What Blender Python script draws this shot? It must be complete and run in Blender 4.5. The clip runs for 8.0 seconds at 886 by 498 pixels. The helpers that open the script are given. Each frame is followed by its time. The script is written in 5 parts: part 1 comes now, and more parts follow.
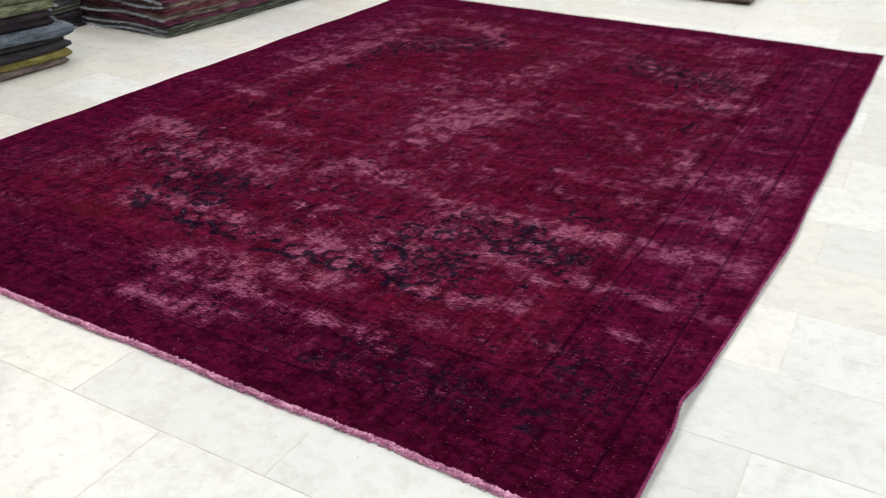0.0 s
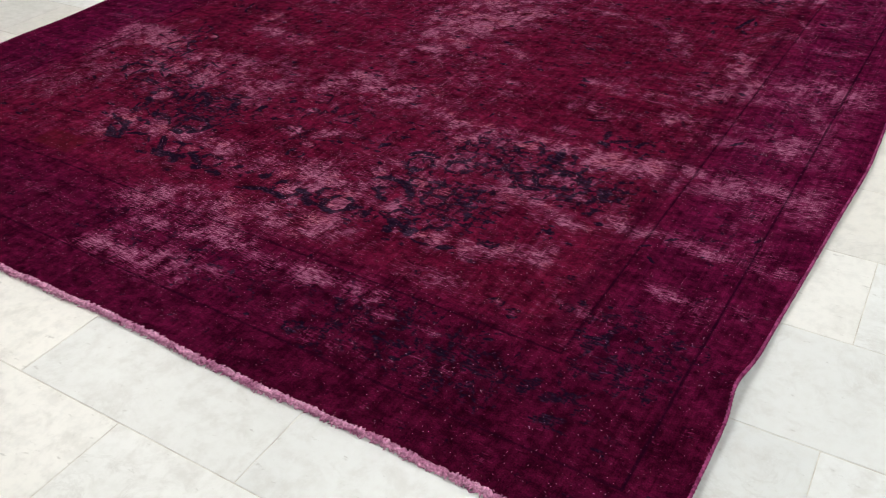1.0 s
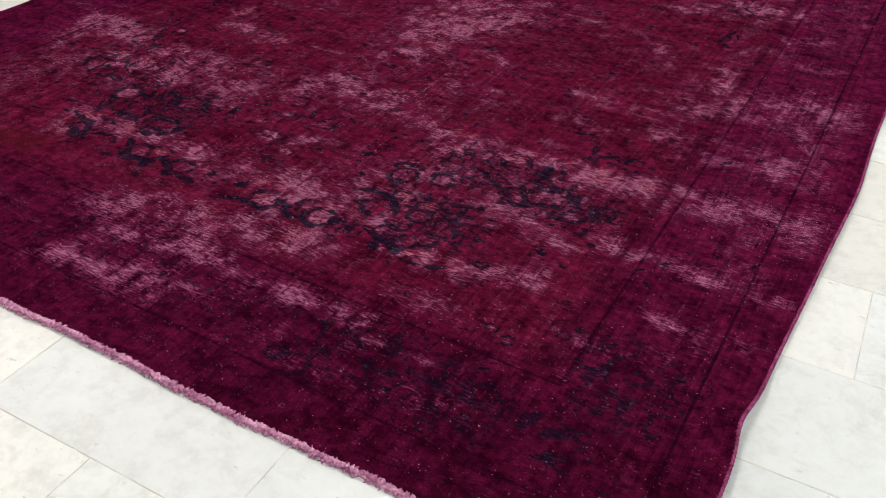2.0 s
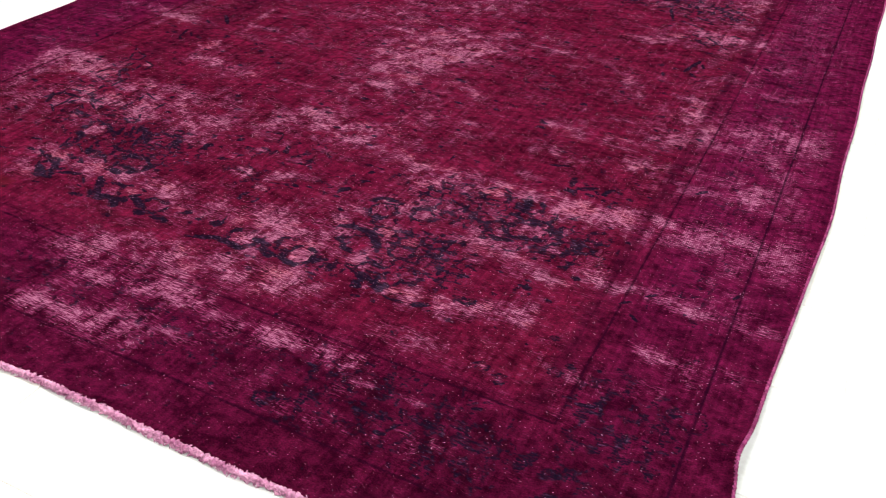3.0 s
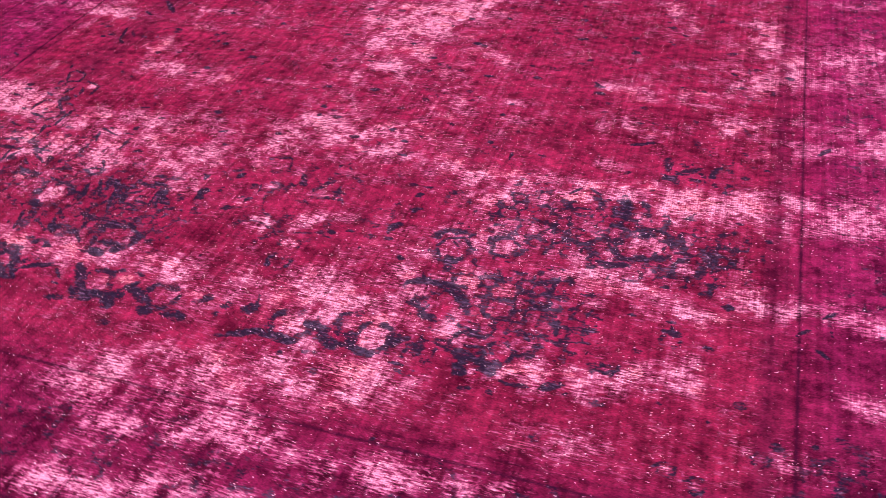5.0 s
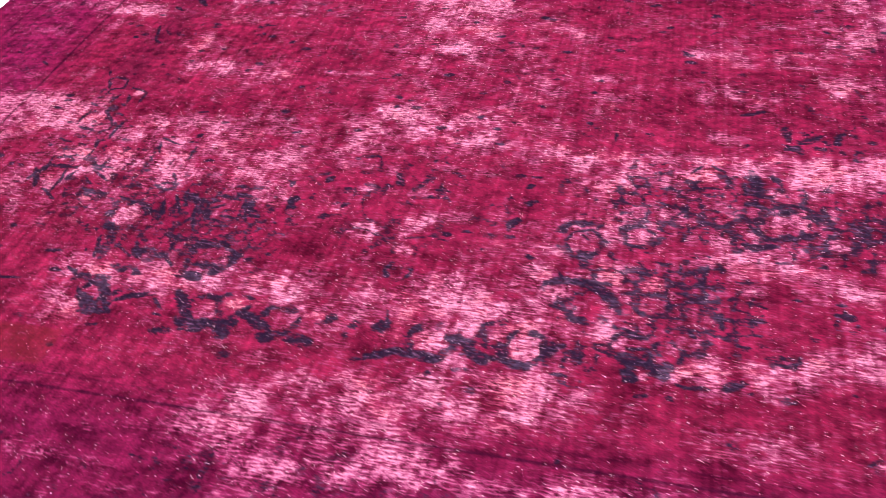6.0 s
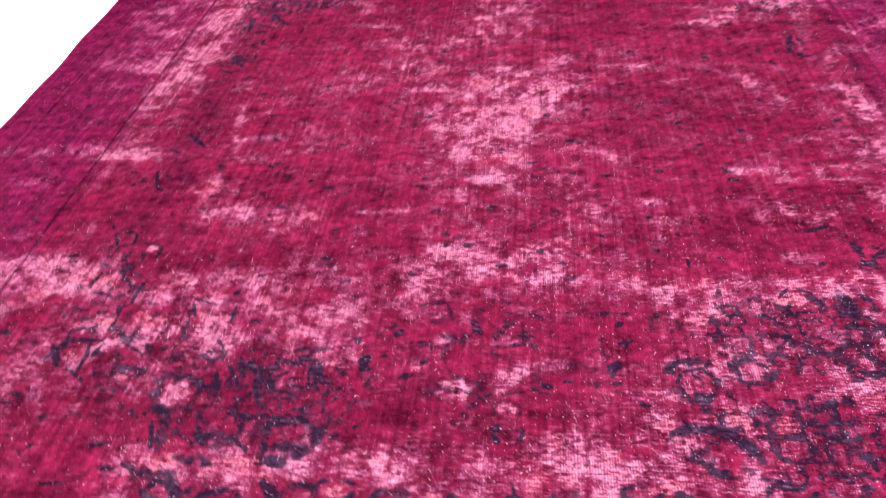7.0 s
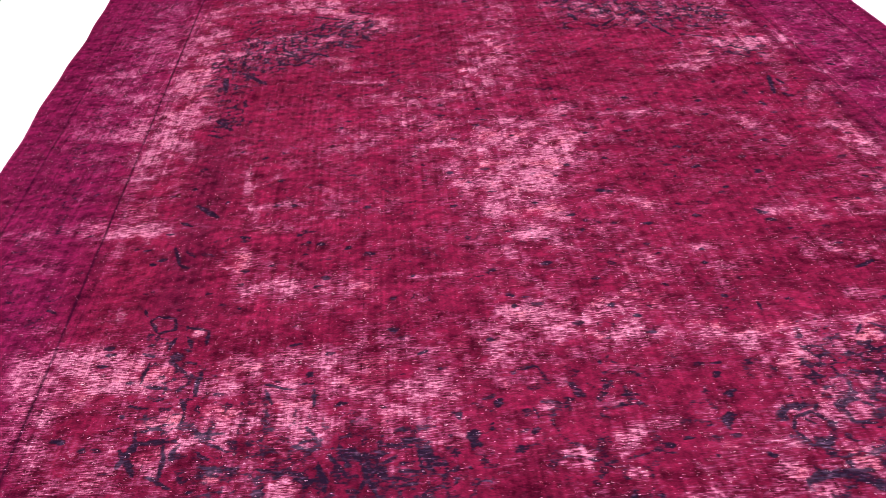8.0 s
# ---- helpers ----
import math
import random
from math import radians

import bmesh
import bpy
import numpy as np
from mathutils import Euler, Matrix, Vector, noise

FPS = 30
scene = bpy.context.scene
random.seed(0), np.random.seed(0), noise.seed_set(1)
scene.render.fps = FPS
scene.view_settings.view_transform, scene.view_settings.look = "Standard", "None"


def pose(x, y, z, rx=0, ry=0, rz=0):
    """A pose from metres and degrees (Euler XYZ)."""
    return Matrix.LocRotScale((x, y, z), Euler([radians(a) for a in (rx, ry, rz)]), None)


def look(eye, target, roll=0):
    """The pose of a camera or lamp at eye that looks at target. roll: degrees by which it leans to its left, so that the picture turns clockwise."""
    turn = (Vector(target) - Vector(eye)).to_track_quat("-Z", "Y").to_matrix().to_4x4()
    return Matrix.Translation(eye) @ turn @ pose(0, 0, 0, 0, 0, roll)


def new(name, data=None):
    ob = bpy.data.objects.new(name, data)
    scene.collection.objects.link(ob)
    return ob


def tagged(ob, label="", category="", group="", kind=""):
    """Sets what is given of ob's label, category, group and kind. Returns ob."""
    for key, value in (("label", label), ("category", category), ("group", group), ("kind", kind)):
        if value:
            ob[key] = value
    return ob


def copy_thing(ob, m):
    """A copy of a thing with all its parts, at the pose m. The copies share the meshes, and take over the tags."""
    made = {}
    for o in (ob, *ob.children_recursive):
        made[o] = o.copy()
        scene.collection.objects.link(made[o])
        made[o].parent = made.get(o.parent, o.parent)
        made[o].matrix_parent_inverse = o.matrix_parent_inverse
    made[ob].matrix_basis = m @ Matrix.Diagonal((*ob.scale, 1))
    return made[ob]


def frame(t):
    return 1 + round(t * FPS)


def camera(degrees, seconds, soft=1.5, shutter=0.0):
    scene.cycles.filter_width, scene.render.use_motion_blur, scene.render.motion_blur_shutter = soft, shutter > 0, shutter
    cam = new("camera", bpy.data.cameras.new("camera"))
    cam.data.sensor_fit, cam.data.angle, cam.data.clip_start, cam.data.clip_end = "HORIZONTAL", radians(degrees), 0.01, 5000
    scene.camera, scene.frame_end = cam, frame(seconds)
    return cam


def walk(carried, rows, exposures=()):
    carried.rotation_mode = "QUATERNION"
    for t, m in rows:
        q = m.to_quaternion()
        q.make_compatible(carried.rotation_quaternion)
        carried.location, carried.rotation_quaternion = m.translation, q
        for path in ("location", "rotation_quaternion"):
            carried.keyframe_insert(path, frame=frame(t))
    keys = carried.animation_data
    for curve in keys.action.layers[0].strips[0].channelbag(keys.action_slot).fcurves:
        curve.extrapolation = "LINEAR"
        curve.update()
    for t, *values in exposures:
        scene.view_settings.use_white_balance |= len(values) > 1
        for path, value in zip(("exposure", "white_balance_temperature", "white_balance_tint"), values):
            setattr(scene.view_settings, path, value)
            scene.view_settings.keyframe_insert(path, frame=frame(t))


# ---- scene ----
cam = camera(55.0, 8.0, 1.0, 0.4)
PATH = [
    (0, (0.3125, -1.2342, 1.3150), (-0.4908, 0.1361, 0.4683), 0.37),
    (0.5, (0.2519, -1.0119, 1.2934), (-0.6261, 0.2395, 0.3432), -2.98),
    (1, (0.1719, -0.8601, 1.2548), (-0.6360, 0.3616, 0.2085), -1.97),
    (2.3, (0.0092, -0.8141, 1.2654), (-0.6818, 0.4716, 0.2120), 2.08),
    (2.5, (0.0035, -0.8136, 1.2678), (-0.6742, 0.4907, 0.2288), 2.25),
    (3, (-0.0529, -0.8166, 1.2711), (-0.6952, 0.5211, 0.2522), 2.58),
    (3.5, (-0.1388, -0.7667, 1.2527), (-0.7763, 0.5453, 0.1981), 1.57),
    (4, (-0.2683, -0.5721, 1.2182), (-0.8855, 0.6794, 0.0812), -1.27),
    (4.2, (-0.3186, -0.4945, 1.2077), (-0.9236, 0.7508, 0.0574), -2.14),
    (5.3, (-0.7011, -0.3999, 1.2314), (-1.1442, 0.8746, 0.0401), -5.46),
    (5.5, (-0.7707, -0.3989, 1.2338), (-1.1904, 0.8649, 0.0228), -6.29),
    (6, (-0.9559, -0.3631, 1.2032), (-1.3716, 0.8937, -0.0165), -6.99),
    (6.5, (-1.1819, -0.2660, 1.2116), (-1.5348, 1.0536, 0.0393), -6.31),
    (7, (-1.3686, -0.2520, 1.2374), (-1.5833, 1.1679, 0.1520), -5.36),
    (7.5, (-1.6044, -0.2614, 1.3056), (-1.6271, 1.2296, 0.2975), -4.46),
    (8, (-1.8109, -0.1817, 1.2771), (-1.7663, 1.2909, 0.2429), -3.39),
]
EXPOSURES = [(0.0, 0.14), (0.5, 0.0), (1.0, 0.0), (1.2, 0.03), (2.3, 0.09), (2.6, 0.22), (2.8, 0.40), (3.0, 0.74), (3.5, 1.31), (4.2, 1.93), (5.5, 2.04), (6.5, 2.02), (7.2, 2.00), (7.6, 1.92), (8.0, 1.63)]
walk(cam, [(t, look(eye, target, roll)) for t, eye, target, roll in PATH], EXPOSURES)

# ---- light: a windowless showroom under rows of ceiling panels ----
CEILING = 3.0
LAMP_WATTS = 23.5
LAMP_COLOUR = (1.0, 0.985, 0.97)
world = bpy.data.worlds.new("world")
scene.world = world
world.use_nodes = True
world.node_tree.nodes["Background"].inputs[0].default_value = (0.9, 0.95, 1.0, 1)
world.node_tree.nodes["Background"].inputs[1].default_value = 0.02
PANELS = [(x, y) for y in (-1.6, 1.4, 4.4, 7.4) for x in (-4.2, -1.4, 1.4)]
for px, py in PANELS:
    lamp = bpy.data.lights.new("panel_lamp", "AREA")
    lamp.shape, lamp.size, lamp.size_y = "RECTANGLE", 1.15, 0.55
    side = (px + 4.2) / 5.6
    lamp.energy = LAMP_WATTS * (0.84 + 0.34 * side)
    lamp.color = (1.0 - 0.07 * side, 0.965 + 0.015 * side, 0.92 + 0.08 * side)
    new("panel_lamp", lamp).matrix_world = pose(px, py, CEILING - 0.06)


# ---- materials ----
class Nodes:
    """Short ways to wire a material."""

    def __init__(self, name, rough=0.8, specular=0.3):
        self.m = bpy.data.materials.new(name)
        self.m.use_nodes = True
        self.t = self.m.node_tree
        self.b = self.t.nodes["Principled BSDF"]
        self.b.inputs["Roughness"].default_value = rough
        self.b.inputs["Specular IOR Level"].default_value = specular

    def put(self, socket, value):
        if isinstance(value, bpy.types.NodeSocket):
            self.t.links.new(value, socket)
        elif isinstance(value, tuple) and len(value) == 3 and socket.type == "RGBA":
            socket.default_value = (*value, 1)
        else:
            socket.default_value = value

    def math(self, op, a, b=0.0, c=0.0):
        n = self.t.nodes.new("ShaderNodeMath")
        n.operation = op
        for s, v in zip(n.inputs, (a, b, c)):
            self.put(s, v)
        return n.outputs[0]

    def span(self, v, a, b, to0=0.0, to1=1.0, smooth=True):
        n = self.t.nodes.new("ShaderNodeMapRange")
        n.interpolation_type = "SMOOTHSTEP" if smooth else "LINEAR"
        for s, x in zip(n.inputs, (v, a, b, to0, to1)):
            self.put(s, x)
        return n.outputs[0]

    def mix(self, f, a, b, how="MIX"):
        n = self.t.nodes.new("ShaderNodeMix")
        n.data_type, n.blend_type = "RGBA", how
        self.put(n.inputs[0], f)
        self.put(n.inputs[6], a)
        self.put(n.inputs[7], b)
        return n.outputs[2]

    def place(self, scale=(1, 1, 1), turn=0.0, shift=None):
        n = self.t.nodes.new("ShaderNodeTexCoord")
        p = self.t.nodes.new("ShaderNodeMapping")
        self.t.links.new(n.outputs["Object"], p.inputs[0])
        p.inputs["Scale"].default_value = scale
        p.inputs["Rotation"].default_value = (0, 0, radians(turn))
        if shift is not None:
            self.t.links.new(shift, p.inputs["Location"])
        return p.outputs[0]

    def noise(self, at, scale=1.0, detail=3.0, rough=0.55, bend=0.0):
        n = self.t.nodes.new("ShaderNodeTexNoise")
        for k, v in (("Vector", at), ("Scale", scale), ("Detail", detail), ("Roughness", rough), ("Distortion", bend)):
            self.put(n.inputs[k], v)
        return n.outputs["Fac"]

    def attribute(self, name):
        n = self.t.nodes.new("ShaderNodeAttribute")
        n.attribute_name = name
        return n.outputs["Fac"]

    def random(self):
        return self.t.nodes.new("ShaderNodeObjectInfo").outputs["Random"]

    def bump(self, height, strength, distance):
        n = self.t.nodes.new("ShaderNodeBump")
        n.inputs["Strength"].default_value, n.inputs["Distance"].default_value = strength, distance
        self.put(n.inputs["Height"], height)
        self.t.links.new(n.outputs[0], self.b.inputs["Normal"])

    def colour(self, c):
        self.put(self.b.inputs["Base Color"], c)
        return self.m


def rug_material():
    n = Nodes("overdyed_wool", 1.0, 0.0)
    streak = n.noise(n.place((40, 125, 1)), 1, 5, 0.72)
    dash = n.noise(n.place((34, 270, 1)), 1, 3, 0.75)
    motif = n.noise(n.place((40, 46, 1)), 1, 3, 0.6)
    hue = n.noise(n.place((9, 15, 1)), 1, 4, 0.65)
    broad = n.noise(n.place((13, 19, 1)), 1, 6, 0.72)
    fine = n.noise(n.place((150, 220, 1)), 1, 2, 0.7)
    knots = n.noise(n.place((300, 330, 1)), 1, 1, 0.5)
    blot = n.noise(n.place((1, 1.4, 1)), 13, 6, 0.68)
    abrash = n.noise(n.place((0.7, 5.5, 1)), 1, 3, 0.5)
    warp = n.noise(n.place((95, 2.2, 1)), 1, 3, 0.6)
    wear, ink, line, border = (n.attribute(k) for k in ("wear", "ink", "line", "border"))
    # how far the pile is gone, broken up along the weft
    v = n.math("MULTIPLY_ADD", streak, 2.0, n.math("MULTIPLY_ADD", broad, 1.5, n.math("MULTIPLY_ADD", dash, 4.4, n.math("MULTIPLY_ADD", motif, 0.9, n.math("MULTIPLY_ADD", warp, 1.1, n.math("MULTIPLY_ADD", fine, 1.9, -5.90))))))
    bare = n.math("ADD", wear, n.math("MULTIPLY", v, n.math("MULTIPLY_ADD", wear, 0.85, 0.50)))
    gone = n.span(bare, 0.42, 0.73)
    pale = n.span(bare, 0.82, 1.52)
    field = n.mix(n.span(abrash, 0.3, 0.7), (0.048, 0.0020, 0.0114), (0.069, 0.0034, 0.0168))
    pile = n.mix(border, field, (0.054, 0.0025, 0.0182))
    pile = n.mix(1.0, pile, n.mix(n.span(blot, 0.32, 0.68), (0.55, 0.50, 0.58), (1.38, 1.42, 1.34)), "MULTIPLY")
    pile = n.mix(1.0, pile, n.mix(n.span(motif, 0.36, 0.64), (0.70, 0.66, 0.72), (1.25, 1.28, 1.22)), "MULTIPLY")
    pile = n.mix(1.0, pile, n.mix(n.span(warp, 0.36, 0.64), (0.84, 0.82, 0.85), (1.15, 1.17, 1.15)), "MULTIPLY")
    fleck = n.span(n.noise(n.place((66, 71, 1)), 1, 3, 0.6), 0.60, 0.70)
    pile = n.mix(n.math("MULTIPLY", fleck, n.math("MULTIPLY_ADD", border, -0.22, 0.36)), pile, (0.0075, 0.0028, 0.0070))
    plum = n.math("MULTIPLY", n.span(n.noise(n.place((24, 29, 1)), 1, 5, 0.7), 0.56, 0.62), n.span(dash, 0.35, 0.6, 0.12, 0.30))
    pile = n.mix(n.math("MULTIPLY", plum, n.math("MULTIPLY_ADD", border, -0.5, 1.0)), pile, (0.0150, 0.0022, 0.0075))
    pile = n.mix(1.0, pile, n.mix(n.span(knots, 0.3, 0.7), (0.74, 0.74, 0.74), (1.28, 1.28, 1.28)), "MULTIPLY")
    pile = n.mix(n.attribute("deep"), pile, n.mix(1.0, pile, (0.66, 0.65, 0.62), "MULTIPLY"))
    rose = n.mix(n.span(hue, 0.36, 0.48), (0.119, 0.0155, 0.041), (0.117, 0.021, 0.057))
    lilac = n.mix(n.span(hue, 0.34, 0.52), (0.304, 0.085, 0.126), (0.280, 0.094, 0.168))
    thin = n.mix(border, rose, (0.138, 0.020, 0.063))
    cotton = n.mix(border, lilac, (0.250, 0.082, 0.156))
    base = n.mix(gone, pile, thin)
    base = n.mix(pale, base, cotton)
    # the cleanest threads are paler, with a sparkle of light put into the colour
    base = n.mix(n.math("MULTIPLY", n.span(bare, 1.20, 1.65), 0.28), base, (0.44, 0.165, 0.25))
    # bare warps show as fine ribs
    rib = n.t.nodes.new("ShaderNodeTexWave")
    n.t.links.new(n.place((1, 0.05, 1)), rib.inputs["Vector"])
    rib.inputs["Scale"].default_value, rib.inputs["Distortion"].default_value = 62.0, 1.2
    ribbed = n.math("MULTIPLY", n.span(rib.outputs["Fac"], 0.1, 0.6, 1.0, 0.0), n.math("MULTIPLY", gone, 0.46))
    base = n.mix(ribbed, base, pile)
    # navy motifs, eaten away where the pile has gone
    ragged = n.math("MULTIPLY_ADD", dash, 2.7, n.math("MULTIPLY_ADD", streak, 1.5, n.math("MULTIPLY_ADD", fine, 2.0, -3.05)))
    i = n.math("MULTIPLY_ADD", ragged, n.span(ink, 0.02, 0.40, 0.12, 1.0), ink)
    i = n.math("SUBTRACT", i, n.math("MULTIPLY", pale, 0.50))
    navy = n.mix(n.math("MULTIPLY", gone, n.span(broad, 0.40, 0.58)), (0.0052, 0.0030, 0.0100), (0.0150, 0.0105, 0.0235))
    base = n.mix(n.math("MULTIPLY", n.span(i, 0.32, 0.78), 0.94), base, navy)
    # bleached knots left standing in the navy
    bleached = n.math("MULTIPLY", n.span(i, 0.3, 0.84), n.math("MULTIPLY", n.span(n.noise(n.place((48, 170, 1)), 1, 3, 0.7), 0.52, 0.70), n.span(hue, 0.40, 0.60, 0.10, 0.50)))
    base = n.mix(bleached, base, (0.135, 0.066, 0.125))
    l = n.math("MULTIPLY", line, n.span(n.math("ADD", blot, n.math("MULTIPLY", fine, 0.5)), 0.45, 0.75, 0.45, 0.95))
    base = n.mix(l, base, (0.008, 0.0010, 0.0065))
    # old mended square of rust wool
    base = n.mix(n.math("MULTIPLY", n.attribute("mend"), n.span(fine, 0.3, 0.6, 0.15, 0.42)), base, (0.062, 0.006, 0.008))
    # single white cotton knots
    vo = n.t.nodes.new("ShaderNodeTexVoronoi")
    n.t.links.new(n.place((66, 150, 1)), vo.inputs["Vector"])
    col = n.t.nodes.new("ShaderNodeSeparateColor")
    n.t.links.new(vo.outputs["Color"], col.inputs[0])
    chosen = n.math("GREATER_THAN", n.math("ADD", col.outputs[0], n.math("MULTIPLY", n.math("MINIMUM", wear, 0.4), 0.09)), 0.978)
    dot = n.math("LESS_THAN", vo.outputs["Distance"], n.span(n.math("POWER", col.outputs[1], 2.0), 0, 1, 0.06, 0.46, False))
    base = n.mix(n.math("MULTIPLY", n.math("MULTIPLY", chosen, dot), 0.85), base, (0.62, 0.42, 0.50))
    h = n.math("SUBTRACT", n.math("MULTIPLY_ADD", knots, 0.5, n.math("MULTIPLY", fine, 0.5)), n.math("MULTIPLY", gone, 0.6))
    n.bump(h, 0.5, 0.004)
    return n.colour(base)


def wool_material(name, dark, light, scale=1.0, rough=0.95):
    n = Nodes(name, rough, 0.1)
    a = n.noise(n.place((9 * scale, 9 * scale, 40 * scale)), 1, 5, 0.65)
    f = n.noise(n.place((140, 140, 200)), 1, 2, 0.6)
    c = n.mix(n.span(a, 0.33, 0.68), dark, light)
    c = n.mix(1.0, c, n.mix(n.span(f, 0.3, 0.7), (0.6, 0.6, 0.6), (1.3, 1.3, 1.3)), "MULTIPLY")
    n.bump(n.math("ADD", f, n.math("MULTIPLY", a, 0.6)), 0.6, 0.006)
    return n.colour(c)


def marble_material():
    n = Nodes("honed_marble", 0.34, 0.45)
    r = n.random()
    where = n.place((1, 1, 1), 0, n.math("MULTIPLY", r, 37.0))
    cloud = n.noise(where, 3.2, 6, 0.6, 0.6)
    grain = n.noise(where, 45, 4, 0.6)
    vein = n.noise(where, 4.5, 8, 0.7, 1.6)
    vein = n.span(n.math("ABSOLUTE", n.math("SUBTRACT", vein, 0.5)), 0.0, 0.035, 1.0, 0.0)
    pits = n.span(n.noise(n.place((1, 2.2, 1), 0, n.math("MULTIPLY", r, 11.0)), 30, 4, 0.6), 0.64, 0.74)
    warm = n.mix(n.span(r, 0.0, 1.0, 0, 1, False), (0.645, 0.625, 0.58), (0.625, 0.640, 0.635))
    tone = n.math("FRACT", n.math("MULTIPLY", r, 7.13))
    base = n.mix(1.0, warm, n.mix(n.span(tone, 0.0, 1.0), (0.87, 0.875, 0.87), (1.02, 1.02, 1.02)), "MULTIPLY")
    mottle = n.noise(where, 17, 6, 0.68, 0.3)
    base = n.mix(n.span(cloud, 0.38, 0.70, 0.0, 0.30), base, (0.52, 0.525, 0.51))
    base = n.mix(n.span(mottle, 0.45, 0.70, 0.0, 0.50), base, (0.43, 0.42, 0.395))
    base = n.mix(n.span(grain, 0.42, 0.72, 0.0, 0.42), base, (0.52, 0.52, 0.50))
    base = n.mix(n.math("MULTIPLY", vein, n.span(cloud, 0.45, 0.7, 0.0, 0.28)), base, (0.36, 0.35, 0.33))
    base = n.mix(n.math("MULTIPLY", pits, 0.6), base, (0.33, 0.32, 0.30))
    n.put(n.b.inputs["Roughness"], n.span(grain, 0.3, 0.7, 0.28, 0.48))
    n.bump(grain, 0.06, 0.002)
    return n.colour(base)


def plain_material(name, dark, light, scale, rough=0.8, bump=0.1, metal=0.0):
    n = Nodes(name, rough, 0.3)
    a = n.noise(n.place(), scale, 5, 0.6)
    f = n.noise(n.place(), scale * 14, 3, 0.6)
    n.b.inputs["Metallic"].default_value = metal
    n.bump(n.math("ADD", f, a), bump, 0.003)
    return n.colour(n.mix(n.span(n.math("MULTIPLY_ADD", f, 0.3, n.math("MULTIPLY", a, 0.7)), 0.3, 0.7), dark, light))


RUG = rug_material()
MARBLE = marble_material()
GROUT = plain_material("grey_grout", (0.36, 0.33, 0.28), (0.64, 0.62, 0.57), 16, 0.9)
WALL = plain_material("white_wall_paint", (0.70, 0.69, 0.66), (0.78, 0.77, 0.74), 3, 0.85)
CEIL = plain_material("white_ceiling_paint", (0.72, 0.72, 0.70), (0.80, 0.80, 0.78), 3, 0.9)
METAL = plain_material("white_enamel", (0.70, 0.70, 0.70), (0.78, 0.78, 0.78), 20, 0.4)
FRINGE = wool_material("pink_cotton_fringe", (0.30, 0.10, 0.19), (0.60, 0.29, 0.43), 2.5)
SELVEDGE = wool_material("magenta_overcast_wool", (0.11, 0.012, 0.05), (0.27, 0.05, 0.14), 3)
DIFFUSER = bpy.data.materials.new("lit_diffuser")
DIFFUSER.use_nodes = True
DIFFUSER.node_tree.nodes["Principled BSDF"].inputs["Emission Color"].default_value = (*LAMP_COLOUR, 1)
DIFFUSER.node_tree.nodes["Principled BSDF"].inputs["Emission Strength"].default_value = 6.0


# ---- helpers ----
def meshed(name, verts, faces, material, smooth=False):
    me = bpy.data.meshes.new(name)
    me.from_pydata(verts, [], faces)
    me.materials.append(material)
    if smooth:
        me.polygons.foreach_set("use_smooth", [True] * len(me.polygons))
    me.update()
    return me


def part(name, bm, material, parent, label=""):
    me = bpy.data.meshes.new(name)
    bm.to_mesh(me)
    bm.free()
    me.materials.append(material)
    ob = new(name, me)
    ob.parent = parent
    return tagged(ob, label)


def block(x0, x1, y0, y1, z0, z1, bevel=0.0):
    bm = bmesh.new()
    bmesh.ops.create_cube(bm, size=1, matrix=Matrix.Translation(((x0 + x1) / 2, (y0 + y1) / 2, (z0 + z1) / 2)) @ Matrix.Diagonal((x1 - x0, y1 - y0, z1 - z0, 1)))
    if bevel:
        bmesh.ops.bevel(bm, geom=list(bm.edges), offset=bevel, segments=2, affect="EDGES", profile=0.5)
    return bm


def structure(name, bm, material, label):
    ob = part(name, bm, material, None)
    return tagged(ob, label, name.split("_")[0], kind="structure")


# ---- the showroom shell ----
X0, X1, Y0, Y1 = -6.2, 3.2, -3.4, 9.4
floor = structure("floor", block(X0, X1, Y0, Y1, -0.12, -0.0013), GROUT, "pale grey grout bed under a marble tile floor")
structure("ceiling", block(X0, X1, Y0, Y1, CEILING, CEILING + 0.1), CEIL, "plain white painted ceiling over the showroom")
structure("wall_west", block(X0 - 0.15, X0, Y0, Y1, -0.12, CEILING + 0.1), WALL, "plain white painted wall behind the rug stacks")
structure("wall_east", block(X1, X1 + 0.15, Y0, Y1, -0.12, CEILING + 0.1), WALL, "plain white painted side wall of the showroom")
structure("wall_south", block(X0 - 0.15, X1 + 0.15, Y0 - 0.15, Y0, -0.12, CEILING + 0.1), WALL, "plain white painted wall behind the camera")
structure("wall_north", block(X0 - 0.15, X1 + 0.15, Y1, Y1 + 0.15, -0.12, CEILING + 0.1), WALL, "plain white painted end wall of the showroom")

light_base = None
for px, py in PANELS:
    at = pose(px, py, CEILING)
    if light_base is None:
        light_base = tagged(new("ceiling_light"), "white rectangular ceiling light panel with a lit diffuser", "ceiling light", "ceiling lights")
        for x0, x1, y0, y1 in ((-0.62, 0.62, -0.32, -0.29), (-0.62, 0.62, 0.29, 0.32), (-0.62, -0.59, -0.29, 0.29), (0.59, 0.62, -0.29, 0.29)):
            part("frame", block(x0, x1, y0, y1, -0.05, 0.0, 0.004), METAL, light_base)
        part("diffuser", block(-0.588, 0.588, -0.288, 0.288, -0.03, -0.02), DIFFUSER, light_base, "lit white diffuser")
        light_base.matrix_world = at
    else:
        copy_thing(light_base, at)

